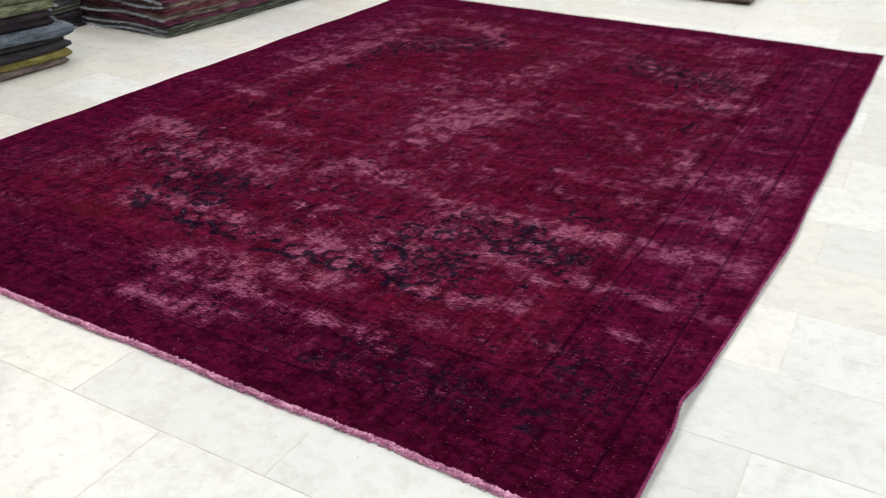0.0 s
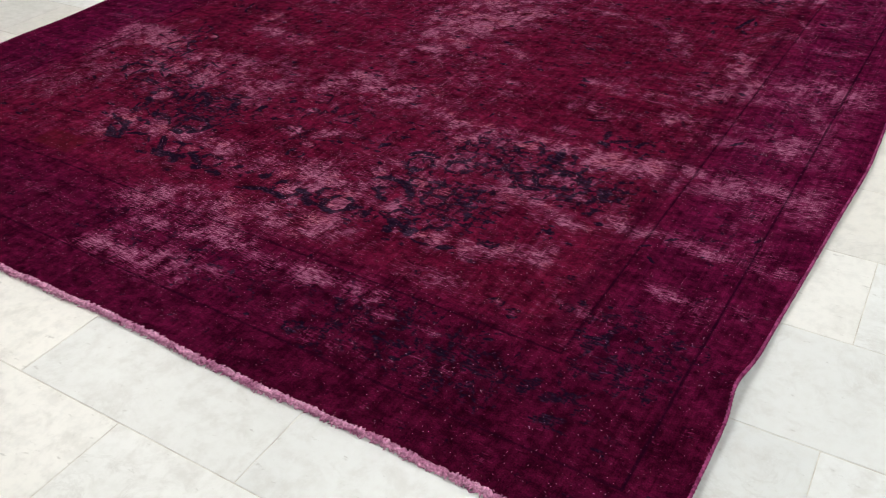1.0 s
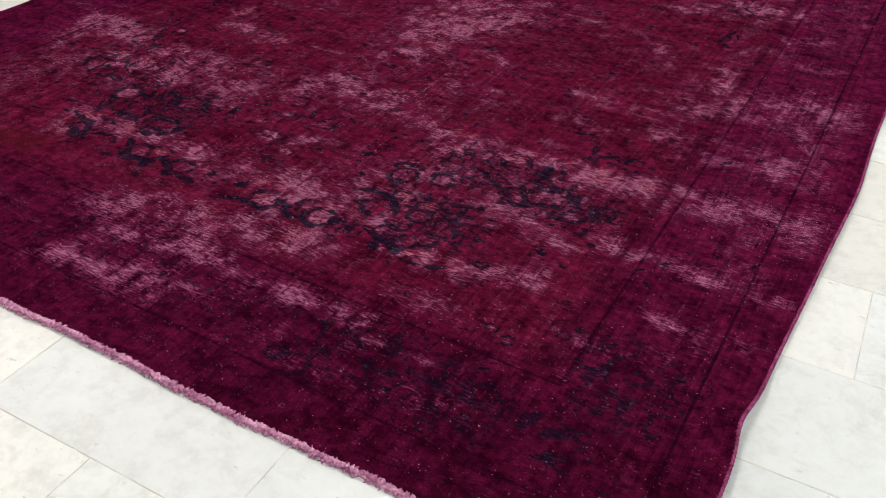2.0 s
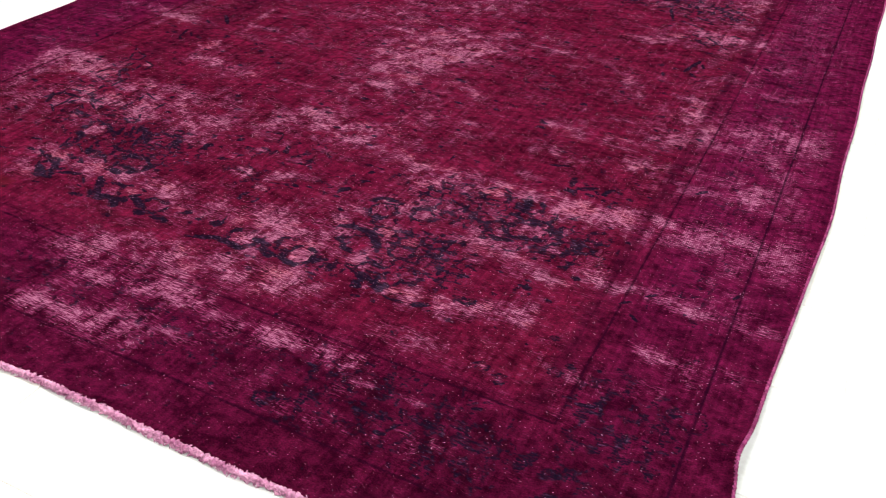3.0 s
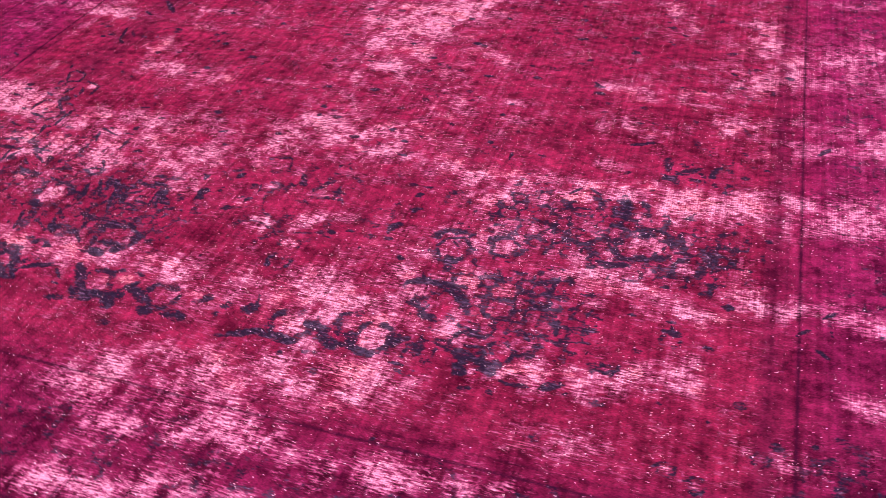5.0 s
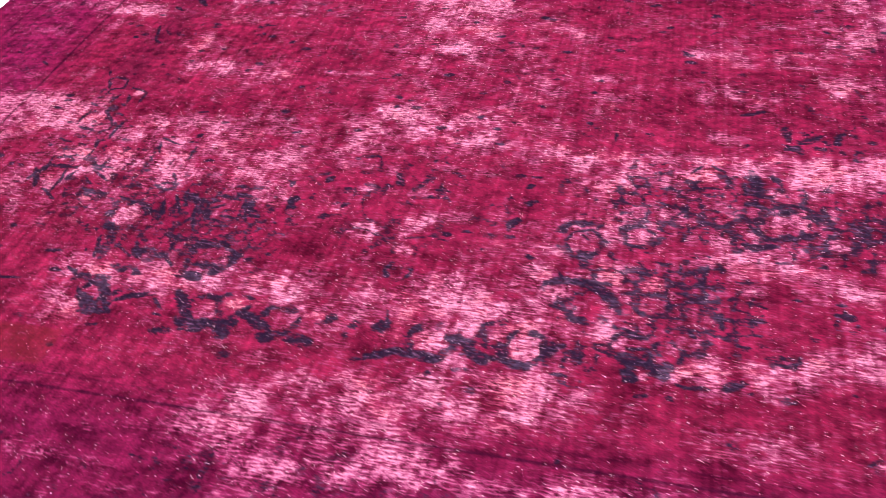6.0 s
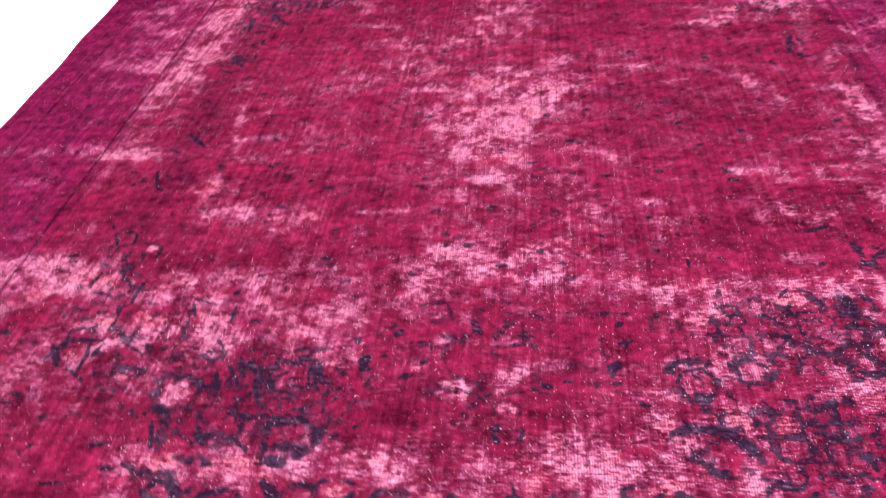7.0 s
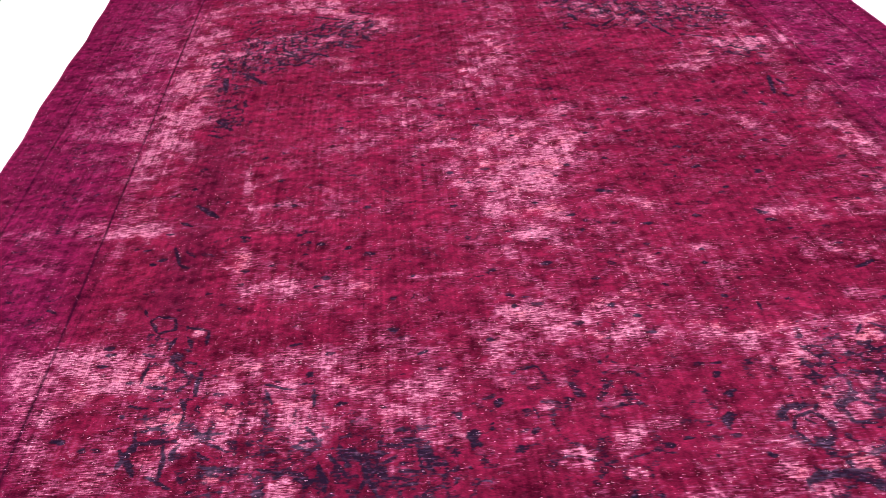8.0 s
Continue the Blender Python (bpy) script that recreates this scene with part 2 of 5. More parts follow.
# ---- the overdyed rug ----
STEP = 0.0035
RUG_W, RUG_L, PILE = 3.06, 4.23, 0.010
nx, ny = int(RUG_W / STEP) + 1, int(RUG_L / STEP) + 1
s = np.linspace(0, 1, nx)[None, :]
v = np.linspace(0, 1, ny)[:, None]


def right_edge(y):
    t = np.clip((y - 0.45) / 1.15, 0, 1)
    return -0.007 + 0.046 * t * t * (3 - 2 * t) - 0.012 * np.exp(-((y - 0.46) / 0.07) ** 2) + 0.0025 * np.sin(y * 9.0 + 0.4) * np.clip(y - 0.6, 0, 1)


def left_edge(y):
    return -3.005 - 0.044 * y + 0.004 * np.sin(y * 6.1) + 0.003 * np.sin(y * 15 + 2)


def near_edge(x):
    return 0.012 + 0.017 * x + 0.003 * np.sin(x * 9 + 0.5) + 0.0015 * np.sin(x * 31)


def far_edge(x):
    return RUG_L - 0.012 - 0.012 * np.sin((x + 0.3) * 1.3) + 0.004 * np.sin(x * 11)


y_flat = v * RUG_L
X = right_edge(y_flat) * s + left_edge(y_flat) * (1 - s)
Y = near_edge(X) * (1 - v) + far_edge(X) * v


def lift(x, y):
    """Low waves of the rug on the floor, highest at the curled stretch of its right edge."""
    z = 0.0022 * np.sin(x * 3.1 + y * 1.7) * np.sin(y * 2.3 + 0.6) + 0.0022
    z = z + 0.014 * np.exp(-((y - 0.46) / 0.12) ** 2) * np.exp(-(x / 0.13) ** 2)
    return z + 0.004 * (1 + np.sin(y * 6.0)) * np.exp(-(x / 0.06) ** 2)


def lattice(cell, octaves, seed):
    """Smooth random field over the rug, 0 to 1."""
    g = np.random.default_rng(seed)
    total, weight = np.zeros((ny, nx)), 0.0
    for o in range(octaves):
        c = cell / 2 ** o
        fx, fy = (X + 3.4) / c, (Y + 0.3) / c
        table = g.random((int(5.0 / c) + 3, int(4.2 / c) + 3))
        i, j = fx.astype(int), fy.astype(int)
        u, t = fx - i, fy - j
        u, t = u * u * (3 - 2 * u), t * t * (3 - 2 * t)
        total += 0.6 ** o * ((table[j, i] * (1 - u) + table[j, i + 1] * u) * (1 - t) + (table[j + 1, i] * (1 - u) + table[j + 1, i + 1] * u) * t)
        weight += 0.6 ** o
    return total / weight


wear = np.full((ny, nx), 0.0)
# the knots wander, so that no drawn line is true
XW, YW = X + 0.010 * (lattice(0.026, 3, 21) - 0.5), Y + 0.009 * (lattice(0.024, 3, 22) - 0.5)
ink = np.zeros((ny, nx))
clump = lattice(0.021, 4, 5)
line = np.zeros((ny, nx))


def window(x0, x1, y0, y1, pad):
    i0, i1 = int((min(x0, x1) + RUG_W - pad - 0.13) / STEP), int((max(x0, x1) + RUG_W + pad + 0.13) / STEP)
    j0, j1 = int((min(y0, y1) - pad - 0.08) / STEP), int((max(y0, y1) + pad + 0.08) / STEP)
    return slice(max(j0, 0), max(min(j1, ny), 0)), slice(max(i0, 0), max(min(i1, nx), 0))


def reach(w, xa, ya, xb, yb, gx=X, gy=Y):
    """Distance of the grid's points in a window from a straight stroke, and how far along it they lie."""
    dx, dy = xb - xa, yb - ya
    k = np.clip(((gx[w] - xa) * dx + (gy[w] - ya) * dy) / max(dx * dx + dy * dy, 1e-9), 0, 1)
    return np.hypot(gx[w] - xa - k * dx, gy[w] - ya - k * dy), k


def worn(xa, ya, xb, yb, r, strength):
    w = window(xa, xb, ya, yb, 2.6 * r)
    d, _ = reach(w, xa, ya, xb, yb, XW, YW)
    wear[w] = 1 - (1 - wear[w]) * (1 - 0.78 * strength * np.exp(-(d / (1.2 * r)) ** 2))


def leaf(xa, ya, xb, yb, r, strength=1.0):
    w = window(xa, xb, ya, yb, 2.5 * r)
    d, k = reach(w, xa, ya, xb, yb, XW, YW)
    fat = 0.86 * r * (0.75 + 0.45 * np.sin(np.pi * k)) * (0.55 + 0.9 * clump[w])
    ink[w] = np.maximum(ink[w], 0.96 * strength * np.clip(1.3 * (1.50 - d / fat), 0, 1))


def rosette(x, y, r, strength=1.0):
    """A flower head: a broad dark ring with lobes, dark petals inside and a worn pink heart."""
    w = window(x, x, y, y, 1.8 * r)
    dx, dy = XW[w] - x, (YW[w] - y) * 1.1
    d, a = np.hypot(dx, dy) / r, np.arctan2(dy, dx)
    lobes = 1.0 + 0.14 * np.cos(7 * a + x * 50)
    ring = np.clip(1.5 - np.abs(d - lobes) / 0.22, 0, 1) * (0.72 + 0.28 * np.sin(2 * a + x * 40))
    petals = np.clip(1.4 - np.abs(d - 0.5) / 0.14, 0, 1) * np.clip(np.cos(5 * a + y * 30) * 1.6, 0, 1)
    ink[w] = np.where(d < 0.9, ink[w] * 0.25, ink[w])
    wear[w] = np.maximum(wear[w], 0.62 * strength * np.clip(1.2 - d, 0, 1))
    ink[w] = np.maximum(ink[w], strength * np.maximum(ring, 0.7 * petals))


def flower(x, y, r, heart, strength=1.0):
    """A larger blossom: ragged navy petals round a red or worn pink heart with a small dark core."""
    w = window(x, x, y, y, 1.8 * r)
    dx, dy = XW[w] - x, YW[w] - y
    d, a = np.hypot(dx, dy) / r, np.arctan2(dy, dx)
    edge = 0.66 + 0.10 * np.cos(6 * a + x * 70)
    ring = np.clip((d - edge) * 9, 0, 1) * np.clip((1.22 - d) * 5, 0, 1) * np.clip(0.62 + 0.5 * np.sin(a * 2 + x * 60) + 0.4 * np.cos(5 * a + y * 40), 0.25, 1)
    inner = np.clip(1.3 - np.abs(d - 0.36) / 0.10, 0, 1) * np.clip(np.cos(4 * a + y * 90) * 2, 0, 1) * (1 - 0.6 * heart)
    ink[w] = np.where(d < edge, ink[w] * 0.1, ink[w])
    ink[w] = np.maximum(ink[w], strength * np.maximum(ring, 0.75 * inner))
    wear[w] = np.maximum(wear[w], heart * 0.85 * np.clip((edge + 0.1 - d) * 4, 0, 1))


def heart(x, y, r, strength):
    """A worn pink flower heart, clear of navy."""
    w = window(x, x, y, y, 1.8 * r)
    d = np.hypot(XW[w] - x, YW[w] - y) / r
    ink[w] *= np.clip(2.4 * d - 1.6, 0.1, 1)
    wear[w] = np.maximum(wear[w], strength * np.clip(1.9 * (1.25 - d), 0, 1))


# small blossoms left free in the navy ground, in loose rows
g = np.random.default_rng(31)
jx, jy = g.uniform(0.2, 0.8, (175, 140)), g.uniform(0.2, 0.8, (175, 140))
cx, cy = (XW + 3.4) / 0.029, (YW + 0.3) / 0.029
ci, cj = cx.astype(int), cy.astype(int)
blossom = np.full((ny, nx), 9.0)
for ox in (-1, 0, 1):
    for oy in (-1, 0, 1):
        blossom = np.minimum(blossom, np.hypot(cx - ci - ox - jx[cj + oy, ci + ox], cy - cj - oy - jy[cj + oy, ci + ox]))
filigree = np.maximum(np.clip((blossom - 0.33) * 9, 0, 1), np.clip((0.13 - blossom) * 12, 0, 1))


def inked(xa, ya, xb, yb, r, cover, strength):
    """Navy ground between the flowers, in ragged clumps along a stroke."""
    w = window(xa, xb, ya, yb, 1.6 * r)
    d, _ = reach(w, xa, ya, xb, yb)
    soft = np.clip(1.45 - d / r, 0, 1)
    ink[w] = np.maximum(ink[w], 0.92 * strength * filigree[w] * np.clip((clump[w] - 1 + (cover + 0.055) * soft) * 9, 0, 1))


def ruled(xa, ya, xb, yb, r, strength):
    w = window(xa, xb, ya, yb, 4 * r)
    d, _ = reach(w, xa, ya, xb, yb)
    line[w] = np.maximum(line[w], 0.97 * strength * np.clip(1.55 - d / r, 0, 1))


worn(-1.63, 0.39, -1.27, 0.48, 0.073, 0.90)
worn(-1.41, 0.32, -1.25, 0.36, 0.035, 0.90)
worn(-1.58, 0.30, -1.50, 0.30, 0.042, 0.70)
worn(-1.27, 0.54, -1.04, 0.52, 0.046, 0.60)
worn(-0.89, 0.62, -0.57, 0.69, 0.034, 0.90)
worn(-1.32, 0.69, -0.85, 0.76, 0.054, 0.80)
worn(-1.10, 0.90, -0.85, 0.94, 0.11, 0.80)
worn(-1.11, 1.17, -0.38, 1.25, 0.042, 0.90)
worn(-0.66, 1.19, -0.40, 1.21, 0.041, 0.70)
worn(-1.06, 1.07, -0.95, 1.03, 0.069, 0.60)
worn(-0.71, 0.89, -0.54, 0.87, 0.040, 0.80)
worn(-1.60, 1.27, -1.24, 1.25, 0.080, 0.60)
worn(-2.24, 1.09, -1.87, 1.14, 0.11, 0.75)
worn(-1.84, 1.07, -1.69, 1.19, 0.073, 0.40)
worn(-2.15, 0.69, -1.67, 0.71, 0.045, 0.75)
worn(-1.65, 0.67, -1.33, 0.74, 0.059, 0.70)
worn(-2.59, 1.26, -2.43, 1.25, 0.064, 0.60)
worn(-2.41, 1.01, -2.23, 1.01, 0.067, 0.60)
worn(-1.53, 1.65, -1.29, 1.53, 0.13, 0.40)
worn(-0.72, 1.07, -0.54, 1.05, 0.056, 0.50)
worn(-0.44, 0.93, -0.40, 0.91, 0.033, 0.60)
worn(-2.11, 0.59, -2.06, 0.59, 0.037, 0.80)
worn(-1.05, 0.35, -0.99, 0.35, 0.021, 0.70)
worn(-1.43, 1.93, -1.60, 1.77, 0.11, 0.40)
worn(-0.60, 1.55, -0.41, 1.52, 0.039, 0.50)
worn(-0.42, 1.89, -0.38, 1.83, 0.063, 0.50)
worn(-0.90, 1.69, -0.67, 1.68, 0.018, 0.80)
worn(-2.67, 1.82, -2.47, 1.82, 0.043, 0.60)
worn(-0.19, 1.23, -0.04, 1.25, 0.10, 0.80)
worn(-0.20, 1.55, -0.12, 1.55, 0.085, 0.70)
worn(-0.19, 1.91, -0.12, 1.98, 0.11, 0.60)
worn(-0.33, 1.22, -0.24, 1.25, 0.048, 0.70)
worn(-0.43, 1.54, -0.40, 1.52, 0.058, 0.50)
worn(-0.23, 0.68, -0.16, 0.66, 0.033, 0.50)
worn(-0.20, 0.91, -0.13, 0.95, 0.036, 0.40)
worn(-0.05, 0.91, -0.01, 0.91, 0.026, 0.40)
worn(-1.12, 0.29, -1.02, 0.34, 0.038, 0.70)
worn(-0.92, 0.35, -0.83, 0.34, 0.036, 0.70)
worn(-1.47, 0.17, -1.31, 0.17, 0.047, 0.70)
worn(-1.63, 0.14, -1.58, 0.18, 0.044, 0.60)
worn(-2.63, 2.20, -2.58, 2.56, 0.08, 0.45)
worn(-2.79, 0.73, -2.46, 0.80, 0.13, 0.35)
worn(-1.62, 2.14, -1.36, 2.20, 0.15, 0.40)
worn(-1.63, 2.68, -1.45, 2.79, 0.082, 0.70)
worn(-2.34, 3.60, -2.12, 3.57, 0.089, 0.80)
worn(-2.63, 3.52, -2.55, 3.60, 0.078, 0.50)
worn(-0.72, 2.78, -0.56, 2.78, 0.079, 0.70)
worn(-0.47, 2.84, -0.41, 2.82, 0.087, 0.60)
worn(-0.63, 3.40, -0.48, 3.37, 0.11, 0.40)
worn(-0.68, 3.83, -0.56, 3.90, 0.097, 0.40)
worn(-0.20, 1.98, -0.12, 1.97, 0.10, 0.45)
worn(-0.46, 1.78, -0.42, 1.93, 0.09, 0.40)
worn(-2.73, 1.81, -2.50, 1.81, 0.014, 0.80)
worn(-2.70, 1.28, -2.52, 1.26, 0.059, 0.90)
worn(-2.71, 1.10, -2.61, 1.03, 0.050, 0.60)
worn(-1.48, 2.18, -1.35, 2.12, 0.10, 0.65)
worn(-1.62, 2.02, -1.48, 1.72, 0.11, 0.45)
worn(-1.60, 1.33, -1.43, 1.33, 0.052, 0.70)
worn(-0.68, 1.71, -0.56, 1.70, 0.015, 0.80)
worn(-0.66, 2.88, -0.58, 2.81, 0.071, 0.70)
worn(-2.01, 2.30, -1.72, 2.33, 0.081, 0.50)
worn(-1.86, 2.53, -1.63, 2.54, 0.069, 0.35)
worn(-2.24, 1.61, -2.13, 1.48, 0.060, 0.40)
worn(-1.97, 1.53, -1.99, 1.46, 0.046, 0.40)
worn(-1.06, 1.30, -1.03, 1.28, 0.042, 0.40)
worn(-2.66, 3.60, -2.65, 2.52, 0.055, 0.62)
worn(-2.64, 2.52, -2.67, 2.14, 0.055, 0.55)
worn(-2.63, 2.07, -2.61, 1.64, 0.036, 0.35)
worn(-2.32, 2.12, -2.27, 1.83, 0.012, 0.60)
worn(-2.28, 1.70, -2.25, 1.45, 0.017, 0.40)
worn(-1.45, 2.25, -1.41, 1.92, 0.055, 0.65)
worn(-1.51, 3.10, -1.52, 2.81, 0.051, 0.65)
worn(-1.30, 2.39, -1.44, 1.89, 0.036, 0.65)
worn(-1.61, 2.20, -1.60, 2.05, 0.034, 0.65)
worn(-1.62, 1.32, -1.44, 1.27, 0.027, 0.65)
worn(-1.44, 1.25, -0.90, 1.18, 0.011, 0.75)
worn(-0.89, 1.21, -0.78, 1.25, 0.013, 0.75)
worn(-2.31, 2.09, -2.27, 1.83, 0.015, 0.75)
worn(-2.25, 1.54, -2.06, 1.49, 0.023, 0.65)
worn(-2.25, 1.16, -2.07, 1.03, 0.037, 0.65)
worn(-2.24, 1.25, -2.02, 1.22, 0.025, 0.65)
worn(-2.67, 1.21, -2.47, 1.22, 0.035, 0.65)
worn(-2.72, 1.20, -2.61, 1.12, 0.034, 0.65)
worn(-1.06, 1.08, -0.97, 1.02, 0.022, 0.65)
worn(-1.01, 2.20, -0.93, 2.22, 0.008, 0.75)
worn(-0.78, 2.22, -0.66, 2.08, 0.020, 0.75)
worn(-1.63, 1.78, -1.60, 1.72, 0.012, 0.75)
worn(-1.82, 2.52, -1.69, 2.45, 0.025, 0.65)
worn(-2.07, 2.73, -1.90, 2.70, 0.013, 0.75)
worn(-0.15, 2.90, -0.12, 2.87, 0.015, 0.75)
worn(-0.38, 2.56, -0.34, 2.48, 0.018, 0.75)
worn(-2.62, 2.17, -2.56, 3.31, 0.044, 0.52)
worn(-2.56, 2.38, -2.57, 2.95, 0.046, 0.52)
worn(-2.61, 1.82, -2.49, 1.79, 0.008, 0.60)
worn(-2.68, 2.03, -2.55, 2.09, 0.010, 0.60)
worn(-2.79, 2.40, -2.70, 2.37, 0.014, 0.60)
worn(-2.79, 2.68, -2.73, 2.77, 0.020, 0.60)
worn(-2.19, 3.54, -1.90, 3.31, 0.033, 0.52)
worn(-2.34, 3.05, -1.99, 2.90, 0.030, 0.52)
worn(-0.70, 2.92, -0.51, 2.82, 0.024, 0.52)
worn(-0.44, 3.02, -0.38, 2.83, 0.024, 0.52)
worn(-0.70, 2.77, -0.64, 2.82, 0.016, 0.60)
worn(-0.21, 1.29, -0.04, 1.24, 0.028, 0.60)
worn(-0.19, 1.05, -0.16, 1.12, 0.016, 0.70)
worn(-0.22, 1.50, -0.09, 1.48, 0.030, 0.60)
worn(-0.18, 1.81, -0.10, 1.65, 0.032, 0.60)
worn(-0.41, 1.23, -0.23, 1.18, 0.011, 0.70)
worn(-0.51, 2.14, -0.39, 1.83, 0.032, 0.60)
worn(-0.96, 0.96, -0.89, 1.07, 0.022, 0.60)
worn(-0.71, 1.18, -0.51, 1.24, 0.016, 0.70)
worn(-0.45, 0.91, -0.39, 0.89, 0.018, 0.70)
worn(-0.74, 0.64, -0.56, 0.68, 0.019, 0.70)
worn(-0.25, 0.69, -0.17, 0.69, 0.012, 0.70)
worn(-0.20, 0.88, -0.15, 0.94, 0.011, 0.70)
worn(-0.08, 0.90, -0.04, 0.92, 0.011, 0.70)
worn(-1.50, 0.33, -1.00, 0.34, 0.019, 0.70)
worn(-1.58, 0.16, -1.26, 0.23, 0.020, 0.70)
worn(-0.89, 0.36, -0.81, 0.37, 0.012, 0.70)
worn(-0.94, 0.37, -0.87, 0.34, 0.012, 0.70)
worn(-1.27, 1.81, -1.16, 1.73, 0.021, 0.60)
worn(-0.84, 0.62, -0.72, 0.60, 0.022, 0.62)
worn(-0.71, 0.61, -0.57, 0.70, 0.022, 0.62)
worn(-1.01, 0.48, -0.95, 0.54, 0.015, 0.62)
worn(-0.31, 1.20, -0.14, 1.24, 0.025, 0.62)
worn(-0.12, 1.31, 0.00, 1.27, 0.025, 0.62)
worn(-0.28, 0.71, -0.20, 0.68, 0.015, 0.62)
worn(-0.24, 1.49, -0.15, 1.58, 0.024, 0.62)
worn(-0.44, 0.88, -0.39, 0.86, 0.014, 0.62)
worn(-1.40, 0.22, -1.16, 0.22, 0.021, 0.62)
worn(-1.60, 0.16, -1.44, 0.17, 0.023, 0.62)
worn(-0.89, 0.32, -0.82, 0.34, 0.014, 0.62)
worn(-1.05, 0.36, -0.96, 0.34, 0.017, 0.62)
inked(-1.00, 0.78, -0.85, 0.78, 0.15, 0.62, 0.84)
inked(-0.95, 1.08, -0.58, 1.02, 0.16, 0.62, 0.84)
inked(-1.28, 0.62, -0.92, 0.63, 0.05, 0.60, 0.8)
inked(-2.40, 1.30, -2.32, 1.02, 0.10, 0.52, 0.8)
inked(-0.66, 1.33, -0.54, 1.30, 0.08, 0.49, 0.9)
inked(-2.20, 0.97, -1.85, 0.86, 0.19, 0.60, 0.68)
inked(-2.42, 2.95, -2.05, 3.25, 0.22, 0.62, 0.9)
inked(-2.46, 2.75, -2.42, 2.45, 0.09, 0.52, 0.8)
inked(-1.10, 3.38, -0.60, 3.15, 0.17, 0.62, 0.9)
inked(-0.62, 2.82, -0.54, 2.78, 0.11, 0.52, 0.8)
inked(-0.80, 0.27, -0.50, 0.25, 0.16, 0.52, 0.62)
inked(-0.30, 0.48, -0.20, 0.42, 0.13, 0.52, 0.62)
inked(-1.7, 0.25, -0.9, 0.24, 0.12, 0.47, 0.5)
inked(-0.22, 1.0, -0.22, 3.9, 0.11, 0.45, 0.5)
inked(-2.84, 0.5, -2.9, 3.8, 0.11, 0.45, 0.5)
rosette(-0.57, 0.48, 0.015)
rosette(-0.52, 0.46, 0.017)
rosette(-0.42, 0.54, 0.015)
rosette(-0.92, 0.17, 0.021)
flower(-1.327, 0.619, 0.047, 0.90, 1.00)
flower(-1.153, 0.627, 0.045, 0.95, 1.00)
flower(-1.438, 0.787, 0.029, 0.20, 1.00)
flower(-1.086, 0.937, 0.053, 0.60, 1.00)
flower(-0.980, 0.959, 0.036, 0.50, 1.00)
flower(-1.045, 0.753, 0.049, 0.90, 1.00)
flower(-1.210, 0.654, 0.034, 0.50, 1.00)
flower(-0.669, 1.035, 0.045, 0.90, 1.00)
flower(-0.588, 0.985, 0.031, 0.50, 1.00)
flower(-0.727, 1.153, 0.042, 0.50, 1.00)
flower(-0.935, 0.771, 0.034, 0.70, 1.00)
flower(-0.972, 0.659, 0.036, 0.50, 1.00)
flower(-1.799, 0.616, 0.047, 0.80, 1.00)
flower(-1.741, 0.643, 0.037, 0.50, 1.00)
flower(-1.632, 0.623, 0.040, 0.80, 1.00)
flower(-1.877, 0.928, 0.056, 0.50, 1.00)
flower(-1.846, 0.776, 0.057, 0.50, 1.00)
flower(-1.988, 0.782, 0.043, 0.40, 1.00)
flower(-2.104, 0.872, 0.051, 0.70, 1.00)
flower(-2.052, 0.634, 0.034, 0.40, 1.00)
flower(-2.009, 0.676, 0.039, 0.50, 1.00)
flower(-0.594, 0.769, 0.020, 0.40, 0.70)
flower(-0.707, 0.664, 0.022, 0.40, 0.70)
flower(-1.607, 1.126, 0.037, 0.60, 0.55)
flower(-1.439, 0.917, 0.061, 0.50, 0.45)
flower(-1.544, 0.891, 0.054, 0.60, 0.50)
flower(-1.436, 1.050, 0.033, 0.50, 0.60)
flower(-1.442, 0.850, 0.028, 0.70, 0.50)
flower(-1.121, 1.096, 0.031, 0.40, 0.60)
flower(-0.832, 1.148, 0.042, 0.40, 0.80)
flower(-0.816, 0.976, 0.035, 0.50, 0.80)
flower(-1.060, 0.587, 0.030, 0.40, 0.60)
flower(-0.864, 0.692, 0.033, 0.50, 0.80)
flower(-0.903, 0.657, 0.028, 0.50, 1.00)
leaf(-1.868, 0.664, -1.806, 0.582, 0.012, 1.00)
leaf(-1.810, 0.589, -1.716, 0.597, 0.012, 1.00)
leaf(-1.745, 0.585, -1.725, 0.565, 0.015, 1.00)
leaf(-1.720, 0.630, -1.647, 0.602, 0.012, 1.00)
leaf(-1.654, 0.577, -1.633, 0.573, 0.016, 1.00)
leaf(-1.639, 0.652, -1.606, 0.649, 0.009, 0.80)
leaf(-1.598, 0.579, -1.555, 0.579, 0.013, 0.80)
leaf(-1.534, 0.645, -1.531, 0.638, 0.015, 1.00)
leaf(-2.072, 0.621, -2.021, 0.587, 0.014, 1.00)
leaf(-2.053, 0.678, -1.996, 0.591, 0.010, 1.00)
leaf(-1.991, 0.626, -1.934, 0.648, 0.007, 1.00)
leaf(-2.112, 0.677, -2.040, 0.680, 0.012, 0.80)
leaf(-1.876, 0.716, -1.843, 0.707, 0.012, 1.00)
leaf(-1.876, 0.554, -1.842, 0.563, 0.010, 0.70)
leaf(-1.438, 0.562, -1.377, 0.587, 0.010, 1.00)
leaf(-1.374, 0.581, -1.304, 0.578, 0.011, 1.00)
leaf(-1.298, 0.631, -1.249, 0.625, 0.012, 1.00)
leaf(-1.256, 0.609, -1.220, 0.587, 0.013, 1.00)
leaf(-1.240, 0.672, -1.218, 0.616, 0.008, 0.80)
leaf(-1.183, 0.593, -1.137, 0.587, 0.010, 1.00)
